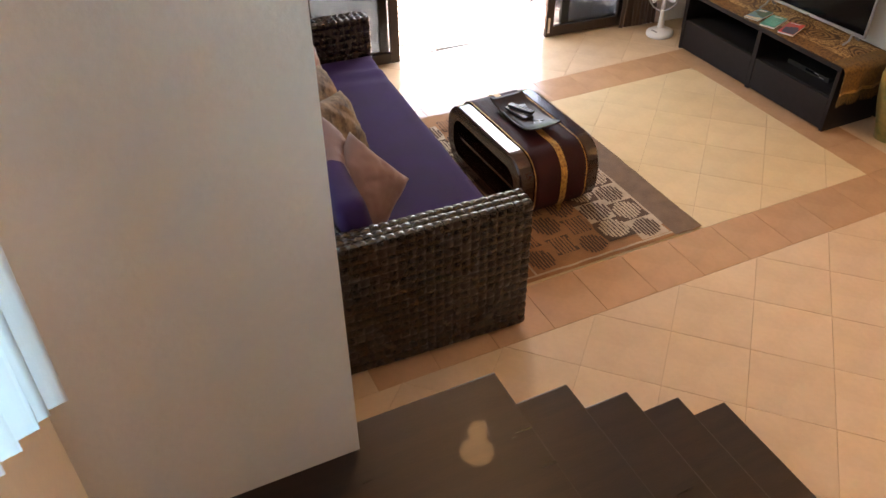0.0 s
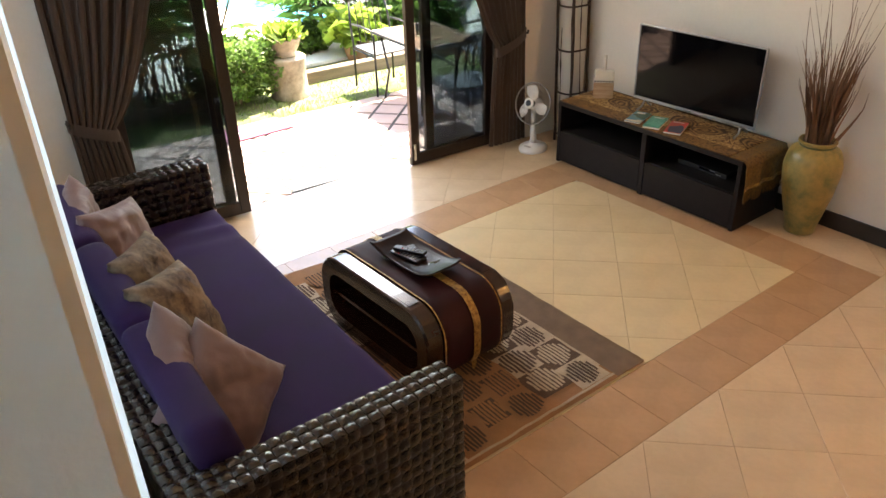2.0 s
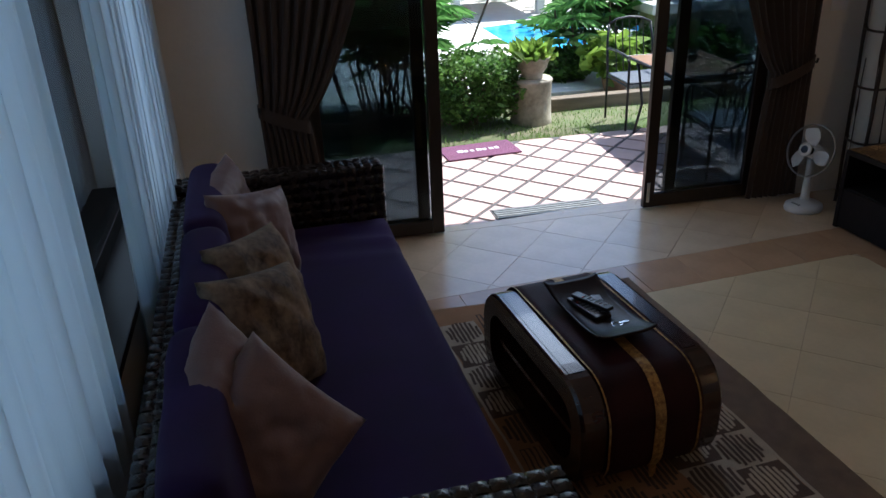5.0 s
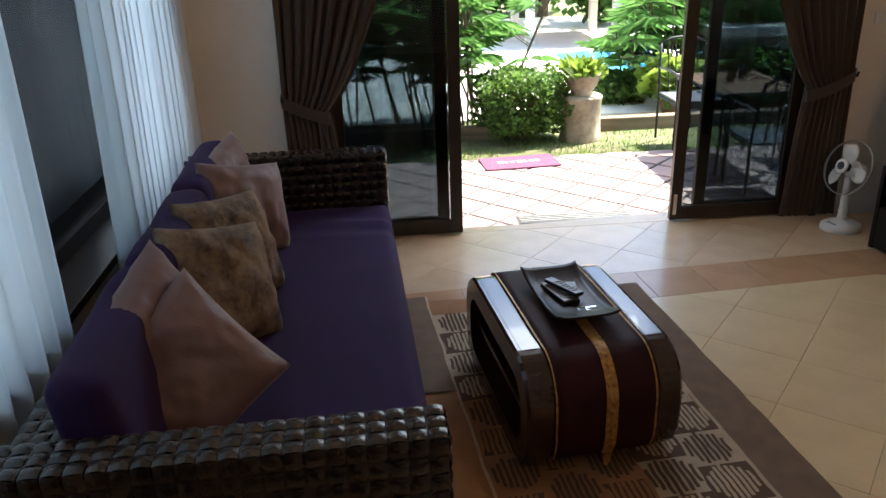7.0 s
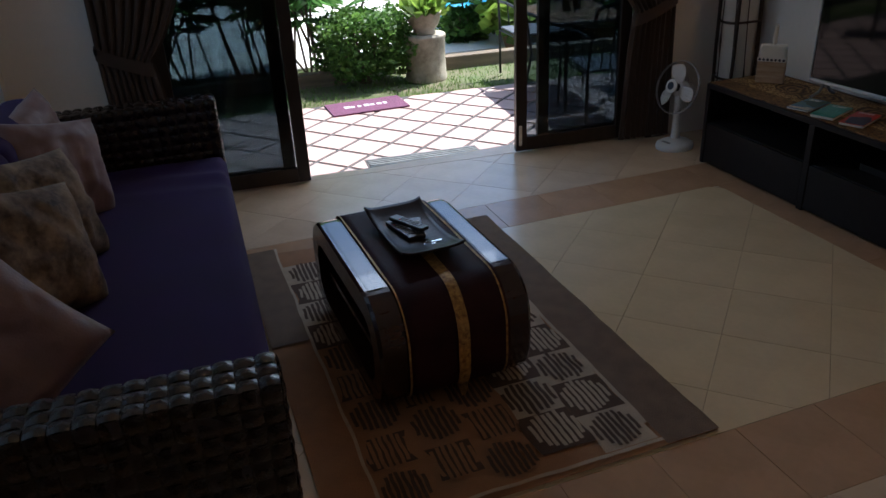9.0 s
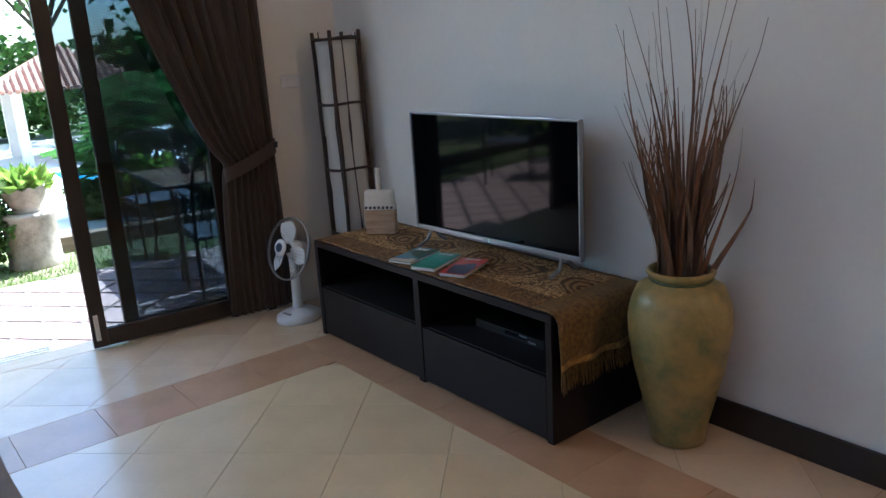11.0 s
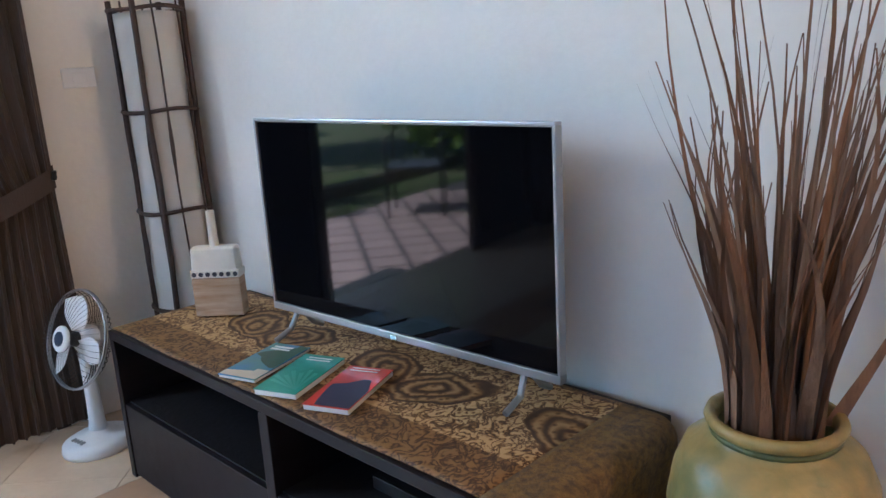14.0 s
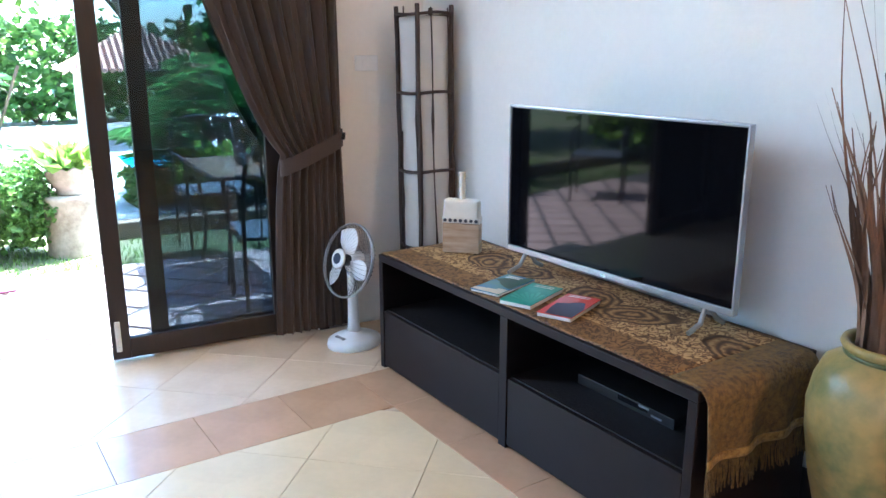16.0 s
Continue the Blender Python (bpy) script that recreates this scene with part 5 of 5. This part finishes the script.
def tree(label, m, h, r, n, seed, material):
    rng = random.Random(seed)
    t = thing("tree", label, "tree", m)
    part("trunk", tube([(0, 0, 0), (0.06, 0.02, h * 0.3), (0.0, 0.05, h * 0.55)], [0.13, 0.10, 0.07], 10), M_bark, t, smooth=True)
    pts, sz = [], []
    limbs = bmesh.new()
    for k in range(9):
        a = rng.uniform(0, 6.28)
        c = Vector((math.cos(a) * r * rng.uniform(0.3, 0.8), math.sin(a) * r * rng.uniform(0.3, 0.8), h * rng.uniform(0.45, 0.95)))
        add_tube(limbs, [(0, 0.03, h * 0.4), tuple(c * 0.55 + Vector((0, 0, h * 0.22))), tuple(c)], [0.05, 0.03, 0.012], 6, False)
        for q in range(n // 9):
            d = Vector((rng.gauss(0, 1), rng.gauss(0, 1), rng.gauss(0, 0.7)))
            pts.append(tuple(c + d * r * 0.26))
            sz.append(rng.uniform(0.10, 0.22))
    part("limb", limbs, M_bark, t)
    scatter("crown", pts, sz, material, t, rng)
    return t


Hs = HOUSE
TZ = -0.05
ground = tagged(part("ground", box((-400, -400, -0.6), (400, 400, -0.30)), M_soil), "flat grassy ground around the house", "ground", kind="structure")
lawn = tagged(part("lawn", grid(lambda u, v: (-9 + 24 * u, 1.90 + 30 * v, -0.085 + 0.012 * noise.noise((u * 40, v * 40, 0))), 60, 60, -0.14), M_soil, m=Hs, smooth=True), "mown green lawn beyond the terrace", "lawn", kind="structure")
terrace = tagged(part("terrace", box((-5.0, 0.087, -0.28), (6.0, 1.90, TZ - 0.008)), M_tj, m=Hs), "terrace of pink diagonal tiles with wide grey joints", "terrace", kind="structure")
rng = random.Random(5)
v, f = [], []
for k in range(26000):
    x, y = rng.uniform(-3, 6.5), 1.90 + abs(rng.uniform(0, 1)) ** 1.5 * 3.2
    if noise.noise((x * 2.2, y * 2.2, 5)) < -0.25 and rng.random() < 0.75:
        continue
    s, a = rng.uniform(0.02, 0.045), rng.uniform(0, 6.28)
    dx, dy = math.cos(a) * 0.004, math.sin(a) * 0.004
    i = len(v)
    v += [(x - dx, y - dy, -0.088), (x + dx, y + dy, -0.088), (x + rng.gauss(0, 0.012), y + rng.gauss(0, 0.012), -0.085 + s)]
    f.append((i, i + 1, i + 2))
me = bpy.data.meshes.new("grass")
me.from_pydata(v, [], f)
me.materials.append(M_grass)
gr = new("grass", me)
gr.matrix_basis = Hs
tagged(gr, "short green grass blades on the lawn", "grass", kind="stuff")

# drain grate and door mat
gt_ = tagged(thing("drain_grate", "grey metal drain grate set in the terrace by the door", "drain grate", Hs @ pose(0.84, 0.295, TZ)), kind="")
part("grate_frame", box((-0.40, -0.095, -0.01), (0.40, 0.095, 0.003), 0.001), M_tj, gt_)
for k in range(5):
    part("bar", box((-0.385, -0.080 + 0.034 * k, 0.002), (0.385, -0.056 + 0.034 * k, 0.009), 0.002), M_grate, gt_)
dm = thing("door_mat", "purple door mat with a line of white print", "door mat", Hs @ pose(0.712, 1.70, TZ + 0.001, 0, 0, 4.5))
part("mat_body", box((-0.325, -0.18, 0.0), (0.325, 0.18, 0.014), 0.004), M_mat, dm)
for k, w in enumerate((0.05, 0.03, 0.03, 0.045, 0.03, 0.04, 0.03)):
    part("printed_bar", box((-0.19 + k * 0.056, -0.022, 0.0135), (-0.19 + k * 0.056 + w, 0.018 if k % 3 else 0.03, 0.0155)), M_matw, dm)

# pedestal, flowerpot, hedge and kerb
ped = tagged(part("pedestal", lathe([(0.185, -0.02), (0.190, 0.01), (0.182, 0.05), (0.178, 0.20), (0.180, 0.36), (0.188, 0.385), (0.180, 0.400)], 32, 0.02), M_stone, smooth=True, m=Hs @ pose(1.46, 2.55, -0.085) @ Matrix.Scale(1.06, 4)), "weathered round concrete pedestal on the lawn", "pedestal")
fp = thing("flower_pot", "scalloped clay flower pot with bright green plants", "flower pot", Hs @ pose(1.46, 2.55, 0.338) @ Matrix.Scale(1.04, 4))
bm = lathe([(0.10, 0.0), (0.105, 0.02), (0.095, 0.035), (0.135, 0.09), (0.160, 0.17), (0.175, 0.19), (0.150, 0.185), (0.12, 0.15)], 48)
for vv in bm.verts:
    if vv.co.z > 0.165:
        a = math.atan2(vv.co.y, vv.co.x)
        vv.co.z += 0.012 * math.sin(12 * a)
part("pot", bm, M_stone, fp, smooth=True)
rg = random.Random(8)
scatter("foliage", [(rg.gauss(0, 0.06), rg.gauss(0, 0.06), 0.16 + rg.uniform(0, 0.05)) for _ in range(170)], [rg.uniform(0.10, 0.20) for _ in range(170)], M_lime, fp, rg, 0.5, 4.0, 1.1)
bush("hedge_bush", "clipped green hedge bush beside the pedestal", Hs @ pose(0.90, 2.66, -0.09), 0.50, 0.40, 0.72, 7000, 0.045, M_leaf, 21, 0.03, 1.0)
tagged(part("garden_kerb", box((1.66, 2.78, -0.2), (6.5, 2.91, 0.045), 0.012), M_kerb, m=Hs), "low brown kerb edging the lawn", "kerb", kind="structure")
tagged(part("garden_kerb_left", box((-4.0, 2.66, -0.2), (0.70, 2.78, 0.045), 0.012), M_kerb, m=Hs), "low brown kerb edging the lawn", "kerb", kind="structure")
tagged(part("pool_deck", box((-1.0, 3.4, -0.3), (9.0, 13.0, -0.05), 0.01), M_deck, m=Hs), "pale paved pool surround in sunlight", "paving", kind="structure")
tagged(part("pool_water", grid(lambda u, v: (2.35 + 5 * u, 5.1 + 2.6 * v + 0.5 * math.sin(3 * u), -0.044), 10, 8, 0.0), M_pool, m=Hs), "blue swimming pool water", "water", kind="structure")

fan_palm("tall clump of lady palms behind the hedge", Hs @ pose(0.20, 3.2, -0.09), 26, 1.9, 1.1, 31, 0.36)
fan_palm("tall clump of lady palms beyond the terrace", Hs @ pose(-1.0, 3.3, -0.09), 24, 2.1, 1.2, 32, 0.36)
fan_palm("clump of palms by the pool", Hs @ pose(2.85, 4.35, -0.1), 14, 1.3, 0.9, 33, 0.42)
fan_palm("clump of palms by the garden wall", Hs @ pose(3.9, 4.5, -0.1), 18, 1.7, 1.2, 34, 0.42)
bush("lime_shrub", "lime green shrub with long leaves in a clay pot", Hs @ pose(2.70, 3.40, -0.13), 0.34, 0.30, 0.66, 260, 0.20, M_lime, 41, 0.2, 0.1)
bush("shrub", "green shrub by the pool", Hs @ pose(2.3, 4.0, -0.13), 0.35, 0.3, 0.45, 1500, 0.07, M_leaf, 42, 0.0, 0.3)
bush("shrub", "dense green shrub under the palms", Hs @ pose(3.6, 3.5, -0.13), 0.7, 0.4, 0.75, 2500, 0.10, M_leaf, 43, 0.0, 0.2)
bush("shrub", "bright green shrub in the garden", Hs @ pose(4.8, 5.2, -0.1), 0.9, 0.6, 1.2, 2500, 0.14, M_lime, 44, 0.0, 0.2)
tagged(part("clay_pot", lathe([(0.10, 0), (0.14, 0.15), (0.16, 0.24), (0.165, 0.26), (0.14, 0.255)], 24), M_clay, smooth=True, m=Hs @ pose(2.70, 3.40, -0.145)), "terracotta clay pot on the ground", "flower pot")
for x, y, h, r, n, sd, mt in ((-3.2, 6.0, 4.6, 1.7, 3600, 51, M_leaf), (0.2, 12.5, 4.8, 2.2, 3600, 52, M_lime), (3.4, 13.5, 5.2, 2.3, 3600, 53, M_leaf), (6.2, 8.0, 4.6, 2.0, 3600, 54, M_leaf),
                               (8.5, 5.2, 4.2, 1.8, 3000, 55, M_lime), (-5.8, 3.6, 4.0, 1.7, 3000, 56, M_leaf), (7.2, 13.0, 5.0, 2.4, 3000, 57, M_leaf), (-3.5, 12.5, 5.0, 2.4, 3000, 58, M_leaf)):
    tree("leafy green garden tree", Hs @ pose(x, y, -0.2), h, r, n, sd, mt)
for x, y, sx in ((-4.5, 8.5, 2.2), (5.6, 11.5, 2.4), (9.5, 9.0, 2.2), (1.8, 14.2, 2.6), (-5.2, 0.8, 1.1)):
    bush("hedge_bush", "tall leafy hedge at the garden's edge", Hs @ pose(x, y, -0.2), sx, 0.8, 2.3, 3200, 0.20, M_leaf, int(60 + x), 0.0, 0.4)
# greenery outside the sofa window, with its iron grille
for y, sd in ((-3.2, 71), (-1.4, 72), (-5.4, 73)):
    bush("hedge_bush", "leafy hedge outside the window", pose(-5.6, y, -0.3), 0.7, 1.2, 2.9, 2600, 0.13, M_lime, sd, 0.0, 0.4)
bush("hedge_bush", "sunlit leafy hedge outside the window", pose(-4.3, 3.0, -0.3), 1.5, 0.9, 3.0, 4200, 0.14, M_lime, 75, 0.0, 0.4)


def broad_leaf_plant(m, n, h, seed):
    """A clump of tall stalks with large arching blades."""
    rng = random.Random(seed)
    p = thing("broad_leaf_plant", "tall plant with large dark green arching leaves outside the window", "plant", m)
    for k in range(n):
        az, hh = rng.uniform(0, 6.28), h * rng.uniform(0.6, 1.0)
        ca, sa = math.cos(az), math.sin(az)
        part("stalk", tube([(0.06 * ca, 0.06 * sa, 0), (0.12 * ca, 0.12 * sa, hh * 0.6), (0.2 * ca, 0.2 * sa, hh)], [0.022, 0.016, 0.010], 6), M_palm, p, smooth=True)
        L, W = rng.uniform(0.7, 1.0), rng.uniform(0.13, 0.20)

        def blade(u, v, ca=ca, sa=sa, hh=hh, L=L, W=W):
            r = 0.2 + L * (v - 0.25 * v * v)
            k2 = (u - 0.5) * 2
            w = W * math.sin(math.pi * min(1.0, v * 0.93 + 0.07)) ** 0.7 * k2
            return (r * ca - w * sa, r * sa + w * ca, hh + 0.35 * L * v - 0.75 * L * v * v + 0.06 * abs(k2) * (1 - v) + 0.01 * math.sin(30 * v))
        part("leaf", grid(blade, 4, 14), M_palm, p, smooth=True)
    return p


broad_leaf_plant(pose(-2.75, -0.15, -0.3), 9, 2.0, 81)
broad_leaf_plant(pose(-3.3, 0.9, -0.3), 8, 2.2, 82)
gl = thing("window_grille", "black iron grille outside the window", "grille", SOFAWALL @ pose(-0.26, 0, 0))
for k in range(15):
    part("bar", tube([(0, WY0 + 0.1 + k * 0.18, WZ0 + 0.02), (0, WY0 + 0.1 + k * 0.18, WZ1 - 0.05)], 0.008, 6), M_iron, gl)
for z in (0.52, 1.15, 1.75, 2.6):
    part("bar", tube([(0, WY0 + 0.03, z), (0, WY1 - 0.03, z)], 0.010, 6), M_iron, gl)

# stone pier with a white ledge, and the tiled shelter beyond
pr_ = thing("garden_pier", "dark stone pier with a pale ledge", "pier", Hs @ pose(3.25, 3.75, -0.15))
part("shaft", box((-0.05, -0.2, 0), (1.2, 0.2, 0.82), 0.015), M_stone, pr_)
part("ledge", box((-0.12, -0.26, 0.82), (1.27, 0.26, 0.93), 0.012), M_deck, pr_)
sh_ = thing("garden_shelter", "low open shelter with a brown tiled roof", "shelter", Hs @ pose(2.95, 9.6, -0.08))
for x in (-0.75, 0.75):
    for y in (-0.75, 0.75):
        part("post", box((x - 0.07, y - 0.07, 0), (x + 0.07, y + 0.07, 1.15), 0.01), M_deck, sh_)
bm = bmesh.new()
c = [bm.verts.new(p) for p in ((-1.1, -1.1, 1.12), (1.1, -1.1, 1.12), (1.1, 1.1, 1.12), (-1.1, 1.1, 1.12))]
tp = bm.verts.new((0, 0, 1.75))
for k in range(4):
    bm.faces.new((c[k], c[(k + 1) % 4], tp))
bm.faces.new(c[::-1])
part("roof", bm, M_roof, sh_)
for k in range(22):
    x = -1.05 + k * 0.1
    t = 1 - abs(x) / 1.1
    part("roof_tile", tube([(x, -1.12, 1.125), (x, -1.1 + 1.1 * t, 1.135 + 0.63 * t)], 0.04, 6), M_roof, sh_)


# ---- terrace furniture ----
def iron_chair(m, label):
    c = thing("garden_chair", label, "chair", m, "terrace chairs")
    S = 0.23
    part("seat", box((-S, -S, 0.415), (S, S, 0.435), 0.008), mat_seat, c)
    for sx in (-1, 1):
        part("side_frame", tube([(sx * S, -S, 0.0), (sx * S, -S, 0.43), (sx * S, -S + 0.01, 0.60), (sx * S, -S + 0.06, 0.655), (sx * S, 0.05, 0.665), (sx * S, S, 0.655)], 0.012, 8), M_iron, c, smooth=True)
        part("leg", tube([(sx * S, S, 0.0), (sx * S, S, 0.43), (sx * S * 0.98, S + 0.05, 0.70), (sx * S * 0.9, S + 0.08, 0.86)], 0.012, 8), M_iron, c, smooth=True)
        part("stretcher", tube([(sx * S, -S, 0.40), (sx * S, S, 0.40)], 0.010, 6), M_iron, c)
    part("top_rail", tube([(-S * 0.9, S + 0.08, 0.86), (-S * 0.5, S + 0.10, 0.90), (0, S + 0.105, 0.91), (S * 0.5, S + 0.10, 0.90), (S * 0.9, S + 0.08, 0.86)], 0.012, 8), M_iron, c, smooth=True)
    for k in range(5):
        x = (-0.5 + 0.25 * k) * S * 1.2
        part("back_slat", tube([(x, S + 0.005, 0.44), (x, S + 0.06, 0.70), (x, S + 0.10, 0.895)], 0.006, 6), M_iron, c)
    return c


mat_seat = mat("dark_woven_seat", (0.09, 0.10, 0.12), 0.6, dark=0.6, scale=30, fine=120, bump=0.5)
ch = iron_chair(Hs @ pose(2.355, 2.08, TZ, 0, 0, 0), "black iron armchair with a woven seat on the terrace")
copy_thing(ch, Hs @ pose(2.36, 0.62, TZ, 0, 0, 175))
copy_thing(ch, Hs @ pose(3.15, 1.35, TZ, 0, 0, -90))
copy_thing(ch, Hs @ pose(-1.15, 1.30, TZ, 0, 0, 60))
tb = thing("garden_table", "black iron terrace table with a glossy tan top", "table", Hs @ pose(2.45, 1.42, TZ) @ Matrix.Scale(0.93, 4))
part("tabletop", box((-0.36, -0.47, 0.715), (0.36, 0.47, 0.725), 0.002), mat("glossy_tan_tabletop", (0.34, 0.20, 0.14), 0.12, dark=0.8, bump=0.0), tb)
bm = bmesh.new()
add_tube(bm, [(-0.37, -0.48, 0.712), (0.37, -0.48, 0.712), (0.37, 0.48, 0.712), (-0.37, 0.48, 0.712), (-0.37, -0.48, 0.712)], 0.014, 8)
part("table_rim", bm, M_iron, tb)
for sx in (-1, 1):
    for sy in (-1, 1):
        part("leg", tube([(sx * 0.30, sy * 0.38, 0.0), (sx * 0.26, sy * 0.33, 0.30), (sx * 0.30, sy * 0.40, 0.705)], 0.013, 8), M_iron, tb, smooth=True)
for x, y in ((2.38, 1.40), (2.50, 1.46)):
    tagged(part("drinking_glass", lathe([(0.03, 0), (0.032, 0.005), (0.036, 0.11), (0.034, 0.11), (0.029, 0.008)], 20), M_winglass, smooth=True, m=Hs @ pose(x, y, TZ + 0.676)), "clear drinking glass on the terrace table", "glass")
# sun loungers by the pool
for k in range(2):
    lo_ = thing("sun_lounger", "white plastic sun lounger by the pool", "lounger", Hs @ pose(3.5 + 0.9 * k, 4.9 + 0.15 * k, -0.07, 0, 0, 20), "loungers by the pool")
    part("bed", box((-0.3, -0.8, 0.24), (0.3, 0.35, 0.29), 0.02), M_white, lo_)
    part("backrest", box((-0.3, 0.0, 0.0), (0.3, 0.65, 0.05), 0.02), M_white, lo_, m=pose(0, 0.34, 0.25, 38))
    for sx in (-0.25, 0.25):
        for y in (-0.7, 0.3):
            part("leg", box((sx - 0.02, y - 0.02, 0), (sx + 0.02, y + 0.02, 0.24)), M_white, lo_)
# unseen roof added to keep the sun off the doors, on its far posts
tr_ = tagged(thing("terrace_roof", "unseen plaster roof slab on square posts, added to block the sun", "roof", Hs), kind="structure")
part("roof_slab", box((-4.0, 0.165, 2.75), (5.2, 0.95, 2.9), 0.01), M_ceil, tr_)
for x in (-3.6, 4.6):
    part("post", box((x - 0.12, 0.6, -0.12), (x + 0.12, 0.84, 2.748), 0.01), M_plaster, tr_)


def terrace_tiles():
    """Diagonal terrace tiles, each proud of the wide joints."""
    s = 0.27
    h = s * math.sqrt(0.5)
    base = None
    for i in range(-22, 30):
        for j in range(-22, 30):
            cx, cy = 0.12 + (i + j) * h, 0.30 + (i - j) * h
            if not (-2.2 < cx < 4.2 and 0.09 < cy + h and cy - h < 1.90):
                continue
            poly = clip([(cx, cy - h), (cx + h, cy), (cx, cy + h), (cx - h, cy)], (-2.2, 0.09), (4.2, 1.895))
            if len(poly) < 3 or area(poly) < 0.008:
                continue
            if area(poly) > s * s * 0.999:
                if base is None:
                    base = part("terrace_tile", slab([(0, -h), (h, 0), (0, h), (-h, 0)], -0.01, 0.0, 0.016, 0.002), M_tt, terrace, m=pose(cx, cy, TZ))
                else:
                    ob = new("terrace_tile", base.data)
                    ob.parent, ob.matrix_basis = terrace, pose(cx, cy, TZ)
            else:
                part("terrace_tile", slab([(x - cx, y - cy) for x, y in poly], -0.01, 0.0, 0.016, 0.002), M_tt, terrace, m=pose(cx, cy, TZ))


floor_tiles()
terrace_tiles()
